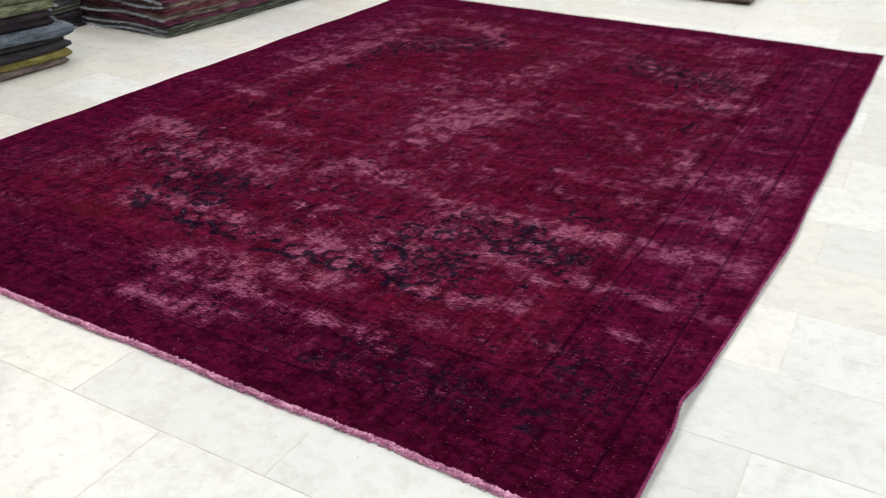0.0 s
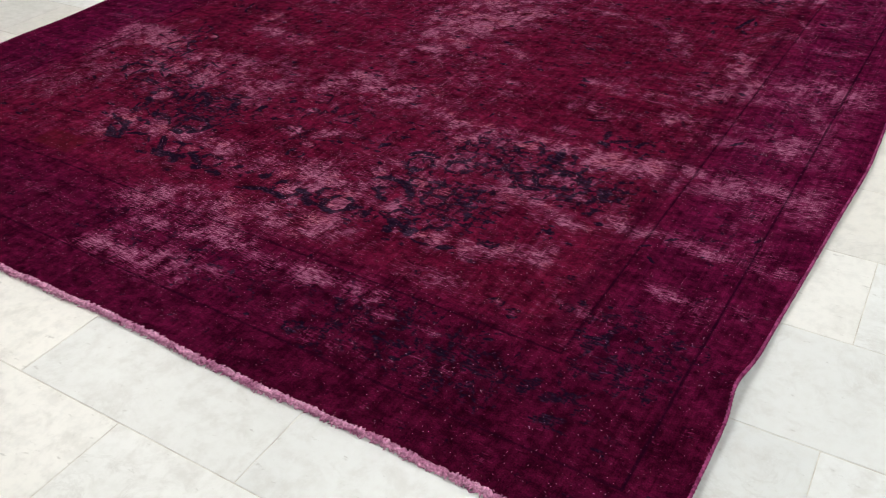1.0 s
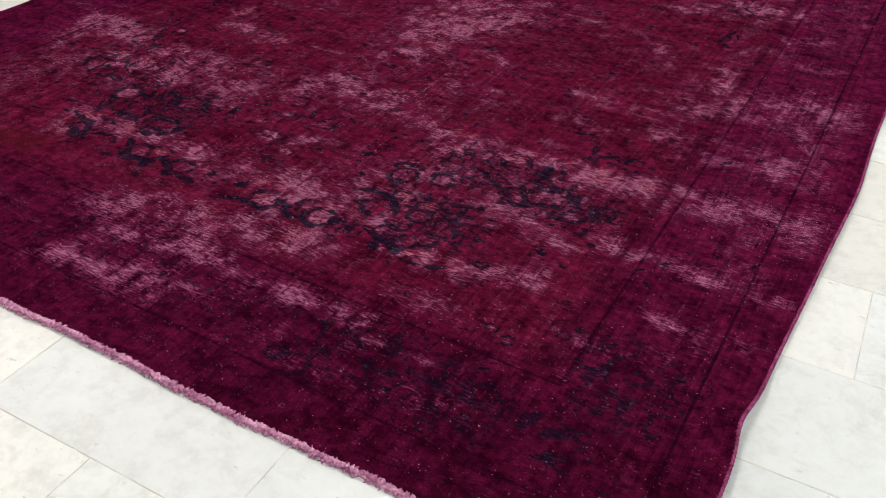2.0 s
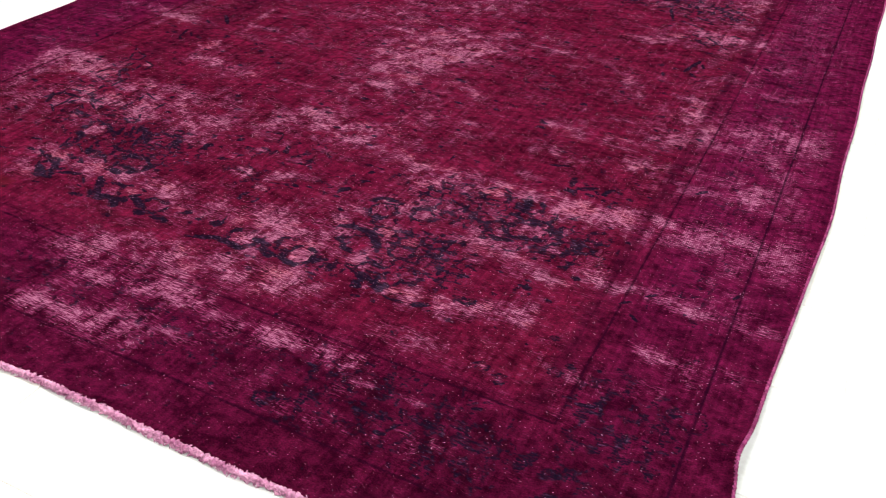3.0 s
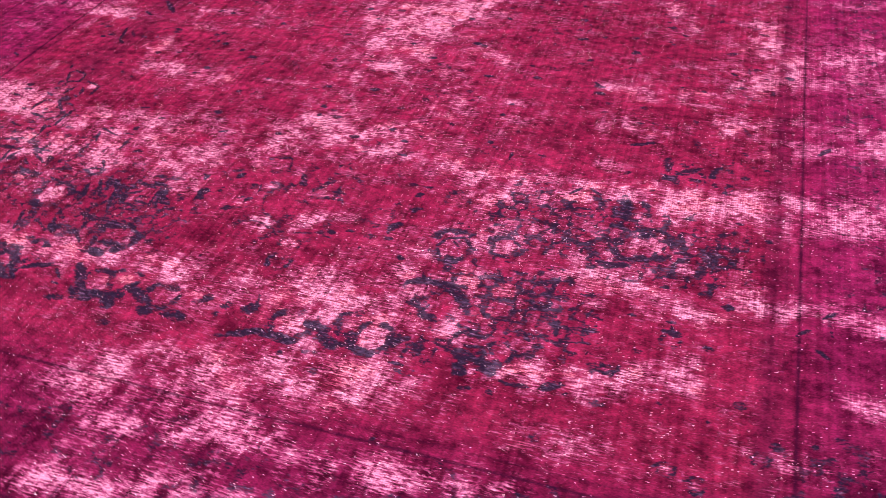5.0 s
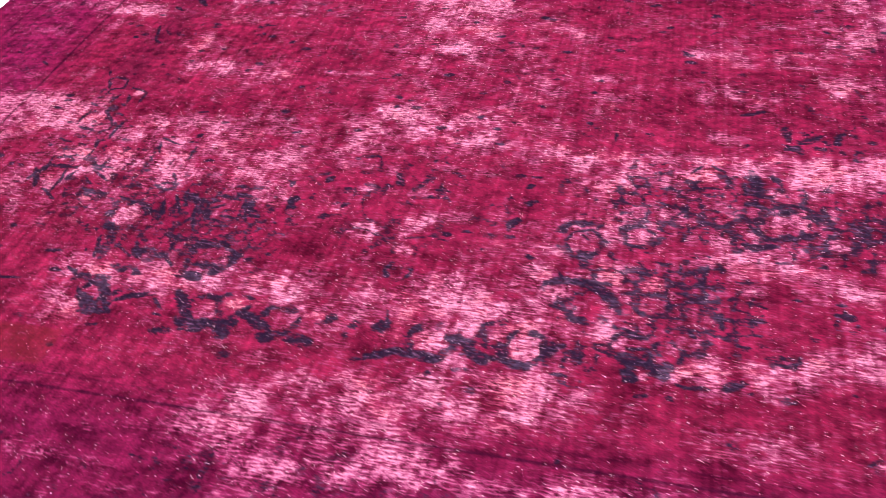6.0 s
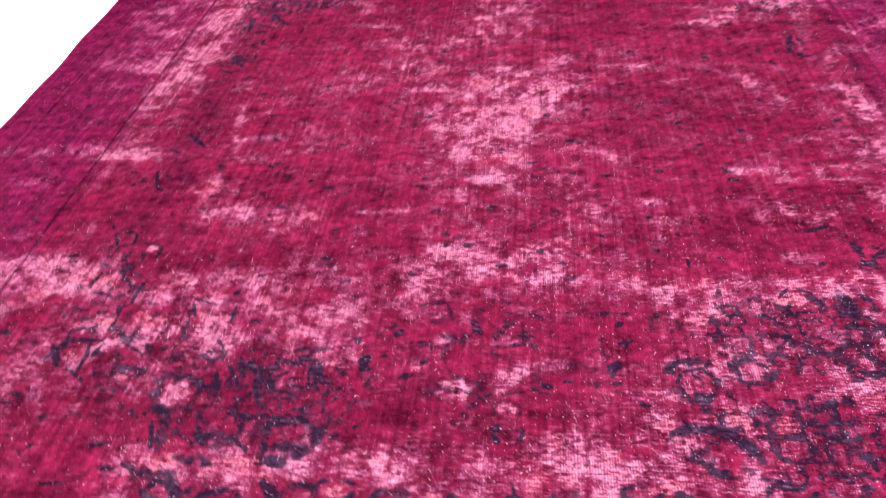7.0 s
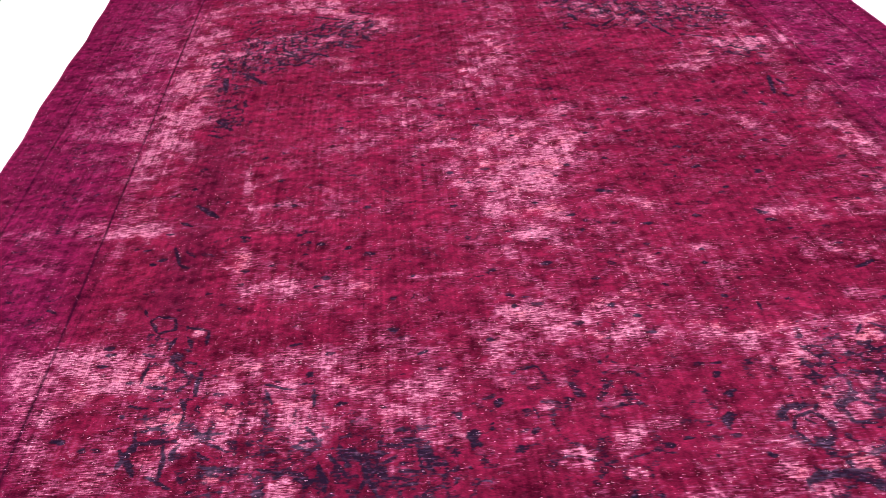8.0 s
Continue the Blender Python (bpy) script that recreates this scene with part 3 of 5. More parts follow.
leaf(-1.140, 0.598, -1.085, 0.646, 0.010, 1.00)
leaf(-1.139, 0.802, -1.100, 0.820, 0.011, 1.00)
leaf(-1.100, 0.816, -1.016, 0.814, 0.008, 1.00)
leaf(-1.034, 0.811, -1.015, 0.773, 0.008, 0.80)
leaf(-0.973, 0.603, -0.955, 0.593, 0.014, 1.00)
leaf(-0.929, 0.624, -0.901, 0.609, 0.016, 1.00)
leaf(-0.986, 0.643, -0.940, 0.629, 0.010, 1.00)
leaf(-0.748, 1.202, -0.734, 1.122, 0.015, 0.90)
leaf(-0.704, 1.058, -0.680, 1.053, 0.014, 0.80)
leaf(-0.635, 1.078, -0.599, 1.046, 0.015, 0.80)
leaf(-0.751, 0.950, -0.712, 0.966, 0.011, 1.00)
leaf(-0.655, 0.966, -0.611, 0.956, 0.013, 0.70)
leaf(-0.543, 1.055, -0.539, 1.002, 0.012, 0.80)
leaf(-0.566, 0.980, -0.549, 1.001, 0.008, 0.80)
leaf(-0.868, 0.863, -0.848, 0.884, 0.009, 0.90)
leaf(-0.866, 0.790, -0.845, 0.802, 0.012, 0.90)
leaf(-0.857, 1.026, -0.832, 1.011, 0.011, 0.80)
leaf(-0.942, 0.938, -0.922, 0.960, 0.009, 0.80)
leaf(-0.843, 0.689, -0.828, 0.692, 0.010, 0.80)
leaf(-0.825, 0.766, -0.818, 0.753, 0.010, 0.80)
leaf(-0.968, 0.798, -0.923, 0.797, 0.008, 0.80)
leaf(-1.010, 0.983, -0.995, 0.930, 0.010, 0.80)
leaf(-0.672, 1.369, -0.666, 1.324, 0.012, 0.80)
leaf(-0.638, 1.315, -0.601, 1.344, 0.012, 0.80)
leaf(-0.562, 1.338, -0.550, 1.362, 0.010, 0.70)
leaf(-1.238, 0.952, -1.226, 0.973, 0.011, 1.00)
leaf(-1.186, 0.872, -1.180, 0.864, 0.010, 1.00)
leaf(-1.219, 1.087, -1.211, 1.093, 0.010, 0.80)
leaf(-1.274, 0.989, -1.269, 0.994, 0.009, 0.80)
leaf(-1.437, 0.635, -1.421, 0.641, 0.015, 1.00)
leaf(-1.743, 0.972, -1.732, 0.981, 0.013, 1.00)
leaf(-1.680, 1.054, -1.673, 1.066, 0.011, 1.00)
leaf(-1.655, 0.927, -1.642, 0.930, 0.011, 0.80)
leaf(-1.764, 1.035, -1.758, 1.040, 0.010, 0.80)
leaf(-1.625, 1.022, -1.621, 1.030, 0.011, 0.80)
leaf(-1.529, 1.113, -1.493, 1.031, 0.009, 0.80)
leaf(-1.476, 1.043, -1.436, 1.093, 0.007, 0.70)
leaf(-0.966, 1.192, -0.956, 1.172, 0.010, 0.70)
leaf(-0.789, 0.677, -0.778, 0.666, 0.008, 0.70)
leaf(-0.733, 0.673, -0.713, 0.674, 0.008, 0.70)
leaf(-0.786, 0.751, -0.755, 0.764, 0.008, 0.70)
leaf(-0.862, 0.589, -0.832, 0.591, 0.006, 0.80)
leaf(-0.803, 0.600, -0.774, 0.610, 0.009, 0.80)
leaf(-1.293, 0.726, -1.272, 0.738, 0.006, 0.50)
leaf(-1.847, 0.957, -1.796, 0.902, 0.011, 0.80)
leaf(-1.985, 0.958, -1.959, 0.940, 0.014, 0.80)
leaf(-2.092, 0.737, -2.110, 0.833, 0.013, 0.70)
leaf(-2.010, 0.769, -1.959, 0.758, 0.013, 0.80)
leaf(-1.963, 0.816, -1.828, 0.808, 0.011, 0.80)
leaf(-1.871, 0.744, -1.809, 0.745, 0.010, 0.80)

# worn hearts, hooks, stems and single leaves
heart(-2.240, 0.993, 0.022, 0.80)
heart(-2.383, 1.061, 0.020, 0.80)
heart(-1.737, 0.650, 0.015, 0.80)
heart(-1.798, 0.627, 0.027, 0.80)
heart(-1.624, 0.617, 0.026, 0.80)
heart(-1.329, 0.621, 0.026, 0.80)
heart(-1.152, 0.629, 0.026, 0.80)
heart(-1.108, 0.692, 0.016, 0.80)
heart(-1.192, 0.686, 0.013, 0.80)
heart(-1.212, 0.645, 0.011, 0.80)
heart(-1.047, 0.760, 0.024, 0.80)
heart(-0.693, 1.029, 0.031, 0.80)
heart(-0.837, 1.168, 0.018, 0.80)
heart(-1.086, 0.924, 0.014, 0.80)
heart(-0.940, 0.600, 0.009, 0.80)
heart(-0.962, 0.666, 0.013, 0.80)
heart(-0.895, 0.664, 0.013, 0.80)
heart(-1.189, 0.699, 0.015, 0.80)
heart(-1.116, 0.703, 0.014, 0.80)
heart(-1.099, 0.785, 0.019, 0.80)
heart(-1.158, 0.635, 0.026, 0.80)
heart(-2.403, 1.232, 0.031, 0.80)
heart(-2.301, 1.009, 0.030, 0.80)
heart(-2.418, 1.404, 0.012, 0.80)
heart(-2.344, 1.358, 0.016, 0.80)
heart(-1.584, 1.045, 0.018, 0.80)
heart(-0.997, 3.197, 0.025, 0.80)
heart(-0.863, 3.170, 0.025, 0.80)
heart(-1.077, 3.212, 0.018, 0.80)
heart(-1.901, 1.122, 0.024, 0.80)
leaf(-2.436, 0.971, -2.408, 1.026, 0.0086, 1.00)
leaf(-2.408, 1.026, -2.331, 1.024, 0.0072, 1.00)
leaf(-2.335, 0.978, -2.323, 1.015, 0.0070, 1.00)
leaf(-2.412, 1.058, -2.345, 1.076, 0.0044, 1.00)
leaf(-2.283, 1.019, -2.221, 0.985, 0.0049, 1.00)
leaf(-2.255, 0.941, -2.196, 0.938, 0.0055, 1.00)
leaf(-2.370, 0.938, -2.321, 0.905, 0.0056, 1.00)
leaf(-2.294, 1.039, -2.240, 1.034, 0.0043, 1.00)
leaf(-2.457, 0.869, -2.434, 0.853, 0.0055, 1.00)
leaf(-2.232, 0.736, -2.203, 0.740, 0.0063, 1.00)
leaf(-2.286, 0.648, -2.242, 0.651, 0.0049, 1.00)
leaf(-1.972, 0.964, -1.926, 0.843, 0.0052, 1.00)
leaf(-2.042, 0.937, -2.022, 0.866, 0.0053, 1.00)
leaf(-2.024, 0.958, -1.979, 0.889, 0.0046, 1.00)
leaf(-1.920, 0.970, -1.861, 0.958, 0.0052, 1.00)
leaf(-1.842, 0.942, -1.820, 0.891, 0.0038, 1.00)
leaf(-1.890, 0.865, -1.853, 0.869, 0.0037, 1.00)
leaf(-1.952, 0.957, -1.935, 0.895, 0.0046, 1.00)
leaf(-2.129, 0.800, -2.108, 0.736, 0.0057, 1.00)
leaf(-2.040, 0.795, -2.005, 0.749, 0.0050, 1.00)
leaf(-1.974, 0.820, -1.930, 0.809, 0.0056, 1.00)
leaf(-1.917, 0.794, -1.839, 0.804, 0.0049, 1.00)
leaf(-1.846, 0.819, -1.804, 0.792, 0.0048, 1.00)
leaf(-1.865, 0.744, -1.822, 0.745, 0.0041, 1.00)
leaf(-1.964, 0.771, -1.920, 0.729, 0.0042, 1.00)
leaf(-1.910, 0.707, -1.861, 0.706, 0.0035, 1.00)
leaf(-2.152, 0.698, -2.112, 0.672, 0.0049, 1.00)
leaf(-2.077, 0.896, -2.034, 0.892, 0.0039, 1.00)
leaf(-2.069, 0.774, -2.029, 0.746, 0.0037, 1.00)
leaf(-2.081, 0.991, -2.045, 1.005, 0.0040, 1.00)
leaf(-2.159, 0.868, -2.142, 0.888, 0.0039, 1.00)
leaf(-1.914, 0.924, -1.893, 0.936, 0.0045, 1.00)
leaf(-1.885, 0.901, -1.850, 0.896, 0.0038, 1.00)
leaf(-2.096, 0.644, -2.054, 0.591, 0.0053, 1.00)
leaf(-2.090, 0.667, -2.032, 0.652, 0.0054, 1.00)
leaf(-2.038, 0.652, -1.997, 0.599, 0.0047, 1.00)
leaf(-2.056, 0.583, -2.024, 0.581, 0.0074, 1.00)
leaf(-2.016, 0.589, -1.985, 0.586, 0.0080, 1.00)
leaf(-2.006, 0.615, -1.918, 0.646, 0.0035, 1.00)
leaf(-1.915, 0.639, -1.886, 0.615, 0.0035, 1.00)
leaf(-1.896, 0.599, -1.877, 0.595, 0.0035, 1.00)
leaf(-1.723, 0.673, -1.704, 0.669, 0.0050, 1.00)
leaf(-1.742, 0.972, -1.727, 0.947, 0.0063, 1.00)
leaf(-1.682, 1.065, -1.676, 1.066, 0.0045, 1.00)
leaf(-1.763, 1.027, -1.757, 1.027, 0.0045, 1.00)
leaf(-1.648, 0.929, -1.643, 0.930, 0.0043, 1.00)
leaf(-1.701, 1.000, -1.696, 1.000, 0.0035, 1.00)
leaf(-1.538, 1.130, -1.519, 1.103, 0.0051, 1.00)
leaf(-1.783, 0.861, -1.777, 0.862, 0.0049, 1.00)
leaf(-1.622, 0.761, -1.617, 0.762, 0.0040, 1.00)
leaf(-1.728, 0.794, -1.722, 0.794, 0.0047, 1.00)
leaf(-1.541, 0.629, -1.517, 0.640, 0.0042, 1.00)
leaf(-1.446, 0.636, -1.415, 0.638, 0.0062, 1.00)
leaf(-1.430, 0.679, -1.414, 0.648, 0.0035, 1.00)
leaf(-1.209, 1.026, -1.203, 1.027, 0.0046, 1.00)
leaf(-1.275, 0.992, -1.270, 0.993, 0.0041, 1.00)
leaf(-1.228, 0.972, -1.219, 0.973, 0.0068, 1.00)
leaf(-1.330, 0.926, -1.324, 0.927, 0.0046, 1.00)
leaf(-1.287, 0.874, -1.282, 0.875, 0.0039, 1.00)
leaf(-1.177, 0.865, -1.171, 0.866, 0.0049, 1.00)
leaf(-1.188, 0.648, -1.170, 0.670, 0.0044, 1.00)
leaf(-1.607, 0.883, -1.565, 0.905, 0.0035, 0.70)
leaf(-1.565, 0.905, -1.514, 0.894, 0.0035, 0.70)
leaf(-1.514, 0.894, -1.483, 0.865, 0.0035, 0.70)
leaf(-1.470, 1.023, -1.396, 1.022, 0.0035, 0.70)
leaf(-1.413, 1.048, -1.383, 1.014, 0.0043, 0.70)
leaf(-1.453, 0.886, -1.398, 0.901, 0.0035, 0.70)
leaf(-1.398, 0.901, -1.361, 0.889, 0.0035, 0.70)
leaf(-1.117, 0.928, -1.104, 0.954, 0.0038, 1.00)
leaf(-1.104, 0.954, -1.066, 0.967, 0.0039, 1.00)
leaf(-1.066, 0.967, -1.044, 0.945, 0.0044, 1.00)
leaf(-1.116, 0.920, -1.100, 0.883, 0.0038, 1.00)
leaf(-1.100, 0.883, -1.057, 0.881, 0.0037, 1.00)
leaf(-1.087, 0.948, -1.070, 0.934, 0.0035, 1.00)
leaf(-1.142, 0.803, -1.090, 0.810, 0.0063, 1.00)
leaf(-1.118, 0.835, -1.106, 0.815, 0.0035, 1.00)
leaf(-1.090, 0.810, -1.059, 0.800, 0.0047, 1.00)
leaf(-1.038, 0.789, -0.998, 0.760, 0.0056, 1.00)
leaf(-1.122, 0.743, -1.086, 0.734, 0.0045, 1.00)
leaf(-1.085, 0.715, -1.045, 0.707, 0.0040, 1.00)
leaf(-0.836, 0.895, -0.849, 0.829, 0.0051, 1.00)
leaf(-0.836, 0.817, -0.842, 0.789, 0.0054, 1.00)
leaf(-0.810, 0.767, -0.808, 0.729, 0.0053, 1.00)
leaf(-0.996, 0.975, -0.969, 1.003, 0.0049, 1.00)
leaf(-1.000, 0.935, -0.958, 0.924, 0.0048, 1.00)
leaf(-0.958, 0.980, -0.937, 0.967, 0.0038, 1.00)
leaf(-1.019, 1.075, -1.002, 1.059, 0.0046, 1.00)
leaf(-0.876, 1.182, -0.852, 1.208, 0.0035, 1.00)
leaf(-0.835, 1.210, -0.802, 1.191, 0.0041, 1.00)
leaf(-0.802, 1.191, -0.799, 1.145, 0.0040, 1.00)
leaf(-0.877, 1.154, -0.856, 1.129, 0.0035, 1.00)
leaf(-0.850, 1.130, -0.811, 1.131, 0.0035, 1.00)
leaf(-0.745, 1.142, -0.731, 1.171, 0.0072, 1.00)
leaf(-0.749, 1.089, -0.719, 1.075, 0.0060, 1.00)
leaf(-0.755, 1.021, -0.738, 0.991, 0.0053, 1.00)
leaf(-0.771, 0.964, -0.710, 0.964, 0.0052, 1.00)
leaf(-0.714, 1.076, -0.674, 1.097, 0.0043, 1.00)
leaf(-0.674, 1.097, -0.634, 1.085, 0.0043, 1.00)
leaf(-0.634, 1.085, -0.626, 1.037, 0.0042, 1.00)
leaf(-0.738, 0.991, -0.688, 0.982, 0.0042, 1.00)
leaf(-0.688, 0.982, -0.635, 1.004, 0.0046, 1.00)
leaf(-0.765, 0.754, -0.733, 0.758, 0.0038, 1.00)
leaf(-0.848, 1.060, -0.816, 1.055, 0.0049, 1.00)
leaf(-0.938, 0.889, -0.907, 0.886, 0.0036, 1.00)
leaf(-0.979, 0.854, -0.938, 0.852, 0.0036, 1.00)
leaf(-0.903, 1.036, -0.881, 1.056, 0.0038, 1.00)
leaf(-0.797, 1.016, -0.810, 0.982, 0.0043, 1.00)
leaf(-0.889, 0.809, -0.861, 0.800, 0.0040, 1.00)
leaf(-0.958, 0.800, -0.929, 0.797, 0.0035, 1.00)
leaf(-1.055, 0.968, -1.045, 0.986, 0.0044, 1.00)
leaf(-0.970, 0.639, -0.963, 0.602, 0.0058, 1.00)
leaf(-0.932, 0.639, -0.907, 0.606, 0.0062, 1.00)
leaf(-0.971, 0.658, -0.938, 0.661, 0.0044, 1.00)
leaf(-0.884, 0.591, -0.861, 0.587, 0.0037, 1.00)
leaf(-0.811, 0.591, -0.766, 0.611, 0.0041, 1.00)
leaf(-0.818, 0.769, -0.810, 0.736, 0.0045, 1.00)
leaf(-0.760, 0.757, -0.736, 0.764, 0.0035, 1.00)
leaf(-0.717, 0.679, -0.700, 0.676, 0.0035, 1.00)
leaf(-0.700, 0.664, -0.677, 0.673, 0.0035, 1.00)
leaf(-0.684, 0.824, -0.665, 0.819, 0.0035, 1.00)
leaf(-0.600, 0.809, -0.589, 0.784, 0.0038, 1.00)
leaf(-1.223, 0.598, -1.202, 0.593, 0.0070, 1.00)
leaf(-1.151, 0.584, -1.127, 0.595, 0.0044, 1.00)
leaf(-0.923, 0.666, -0.913, 0.648, 0.0039, 1.00)
leaf(-1.004, 0.706, -0.959, 0.697, 0.0040, 1.00)
leaf(-0.876, 0.726, -0.857, 0.702, 0.0039, 1.00)
leaf(-1.029, 0.649, -0.999, 0.641, 0.0035, 1.00)
leaf(-1.101, 0.580, -1.071, 0.579, 0.0035, 1.00)
leaf(-2.168, 1.893, -2.159, 1.891, 0.0074, 1.00)
leaf(-2.081, 1.688, -2.071, 1.687, 0.0076, 1.00)
leaf(-2.366, 2.314, -2.357, 2.313, 0.0066, 1.00)
leaf(-2.047, 2.356, -2.038, 2.354, 0.0066, 1.00)
leaf(-1.772, 1.042, -1.767, 1.042, 0.0040, 1.00)
leaf(-1.741, 0.978, -1.739, 0.941, 0.0050, 1.00)
leaf(-1.703, 0.989, -1.697, 0.988, 0.0045, 1.00)
leaf(-1.683, 1.064, -1.677, 1.064, 0.0046, 1.00)
leaf(-1.780, 0.870, -1.774, 0.869, 0.0042, 1.00)
leaf(-1.751, 0.894, -1.746, 0.893, 0.0043, 1.00)
leaf(-1.237, 0.967, -1.238, 0.938, 0.0044, 1.00)
leaf(-1.334, 0.926, -1.313, 0.924, 0.0038, 1.00)
leaf(-1.279, 0.987, -1.273, 0.987, 0.0039, 1.00)
leaf(-1.221, 1.095, -1.214, 1.094, 0.0052, 1.00)
leaf(-1.197, 1.042, -1.192, 1.041, 0.0040, 1.00)
leaf(-1.140, 1.120, -1.133, 1.120, 0.0047, 1.00)
leaf(-1.655, 0.929, -1.649, 0.929, 0.0043, 1.00)
leaf(-1.124, 1.478, -1.116, 1.477, 0.0055, 1.00)
leaf(-0.735, 1.432, -0.727, 1.431, 0.0060, 1.00)
leaf(-1.047, 1.311, -1.048, 1.280, 0.0038, 1.00)
leaf(-1.424, 1.286, -1.423, 1.256, 0.0045, 1.00)
leaf(-0.862, 2.369, -0.850, 2.367, 0.0092, 1.00)
leaf(-0.837, 1.900, -0.814, 1.887, 0.0055, 1.00)
leaf(-0.912, 1.697, -0.893, 1.677, 0.0052, 1.00)
leaf(-1.274, 2.200, -1.265, 2.199, 0.0071, 1.00)
leaf(-1.248, 2.031, -1.240, 2.029, 0.0067, 1.00)
leaf(-1.275, 1.838, -1.266, 1.836, 0.0063, 1.00)
leaf(-1.495, 1.809, -1.486, 1.807, 0.0070, 1.00)
leaf(-1.715, 1.825, -1.705, 1.824, 0.0071, 1.00)
leaf(-1.505, 2.218, -1.496, 2.216, 0.0071, 1.00)
leaf(-0.555, 1.826, -0.546, 1.825, 0.0069, 1.00)
leaf(-0.623, 1.714, -0.615, 1.712, 0.0059, 1.00)
leaf(-0.981, 2.447, -0.973, 2.446, 0.0057, 1.00)
leaf(-1.729, 2.207, -1.722, 2.206, 0.0054, 1.00)
leaf(-1.898, 1.592, -1.891, 1.591, 0.0051, 1.00)
leaf(-2.260, 1.442, -2.253, 1.441, 0.0055, 1.00)
leaf(-2.202, 1.607, -2.195, 1.607, 0.0052, 1.00)
leaf(-2.470, 2.027, -2.462, 2.026, 0.0060, 1.00)
leaf(-0.681, 1.722, -0.675, 1.721, 0.0044, 1.00)
leaf(-1.452, 1.157, -1.447, 1.156, 0.0036, 1.00)
leaf(-1.434, 1.028, -1.428, 1.028, 0.0045, 1.00)
leaf(-1.622, 1.150, -1.584, 1.155, 0.0035, 0.80)
leaf(-1.584, 1.155, -1.569, 1.101, 0.0035, 0.80)
leaf(-1.608, 1.040, -1.601, 1.008, 0.0035, 0.80)
leaf(-1.600, 1.016, -1.567, 1.012, 0.0035, 0.80)
leaf(-1.525, 1.148, -1.525, 1.079, 0.0036, 0.80)
leaf(-1.458, 1.105, -1.445, 1.070, 0.0041, 0.80)
leaf(-1.508, 1.021, -1.462, 0.992, 0.0035, 0.80)
leaf(-1.398, 1.116, -1.365, 1.103, 0.0035, 0.80)
leaf(-1.425, 1.052, -1.391, 1.048, 0.0035, 0.80)
leaf(-1.538, 0.898, -1.509, 0.881, 0.0035, 0.80)
leaf(-2.468, 2.474, -2.409, 2.393, 0.0089, 1.00)
leaf(-2.480, 2.372, -2.435, 2.345, 0.0058, 1.00)
leaf(-2.441, 1.928, -2.374, 1.859, 0.0075, 1.00)
leaf(-2.474, 1.844, -2.439, 1.825, 0.0057, 1.00)
leaf(-2.465, 1.719, -2.435, 1.638, 0.0054, 1.00)
leaf(-2.435, 1.638, -2.411, 1.622, 0.0045, 1.00)
leaf(-2.432, 1.701, -2.405, 1.672, 0.0046, 1.00)
leaf(-2.463, 1.414, -2.451, 1.433, 0.0041, 1.00)
leaf(-2.451, 1.433, -2.405, 1.417, 0.0042, 1.00)
leaf(-2.405, 1.417, -2.399, 1.375, 0.0041, 1.00)
leaf(-2.399, 1.375, -2.438, 1.369, 0.0041, 1.00)
leaf(-2.438, 1.369, -2.463, 1.414, 0.0041, 1.00)
leaf(-2.486, 1.459, -2.476, 1.436, 0.0035, 1.00)
leaf(-2.374, 1.382, -2.319, 1.365, 0.0035, 1.00)
leaf(-2.319, 1.365, -2.317, 1.315, 0.0040, 1.00)
leaf(-2.348, 1.309, -2.369, 1.351, 0.0039, 1.00)
leaf(-2.455, 1.303, -2.430, 1.287, 0.0053, 1.00)
leaf(-2.393, 1.344, -2.399, 1.306, 0.0053, 1.00)
leaf(-2.314, 1.222, -2.315, 1.152, 0.0063, 1.00)
leaf(-2.344, 1.147, -2.330, 1.105, 0.0043, 1.00)
leaf(-2.436, 1.273, -2.439, 1.201, 0.0039, 1.00)
leaf(-2.431, 1.191, -2.379, 1.177, 0.0038, 1.00)
leaf(-2.385, 1.267, -2.344, 1.216, 0.0045, 1.00)
leaf(-2.419, 1.059, -2.406, 1.006, 0.0047, 1.00)
leaf(-2.440, 1.009, -2.398, 0.945, 0.0075, 1.00)
leaf(-2.399, 1.073, -2.360, 1.053, 0.0041, 1.00)
leaf(-2.350, 1.014, -2.346, 0.929, 0.0046, 1.00)
leaf(-2.294, 1.031, -2.252, 1.019, 0.0046, 1.00)
leaf(-2.287, 0.993, -2.255, 0.968, 0.0040, 1.00)
leaf(-2.167, 1.170, -2.104, 1.145, 0.0037, 1.00)
leaf(-2.165, 1.152, -2.149, 1.109, 0.0037, 1.00)
leaf(-2.094, 1.161, -2.063, 1.158, 0.0037, 1.00)
leaf(-2.062, 1.141, -2.059, 1.091, 0.0036, 1.00)
leaf(-2.073, 1.037, -2.049, 1.011, 0.0046, 1.00)
leaf(-2.092, 0.986, -2.063, 0.969, 0.0045, 1.00)
leaf(-2.255, 0.933, -2.232, 0.924, 0.0044, 1.00)
leaf(-2.175, 0.938, -2.141, 0.928, 0.0035, 1.00)
leaf(-2.003, 0.977, -1.979, 0.918, 0.0045, 1.00)
leaf(-2.011, 0.921, -1.999, 0.893, 0.0038, 1.00)
leaf(-1.914, 0.967, -1.870, 0.962, 0.0045, 1.00)
leaf(-1.930, 0.940, -1.914, 0.897, 0.0038, 1.00)
leaf(-1.904, 0.889, -1.872, 0.879, 0.0037, 1.00)
leaf(-1.848, 0.946, -1.840, 0.889, 0.0035, 1.00)
leaf(-1.946, 0.901, -1.956, 0.862, 0.0043, 1.00)
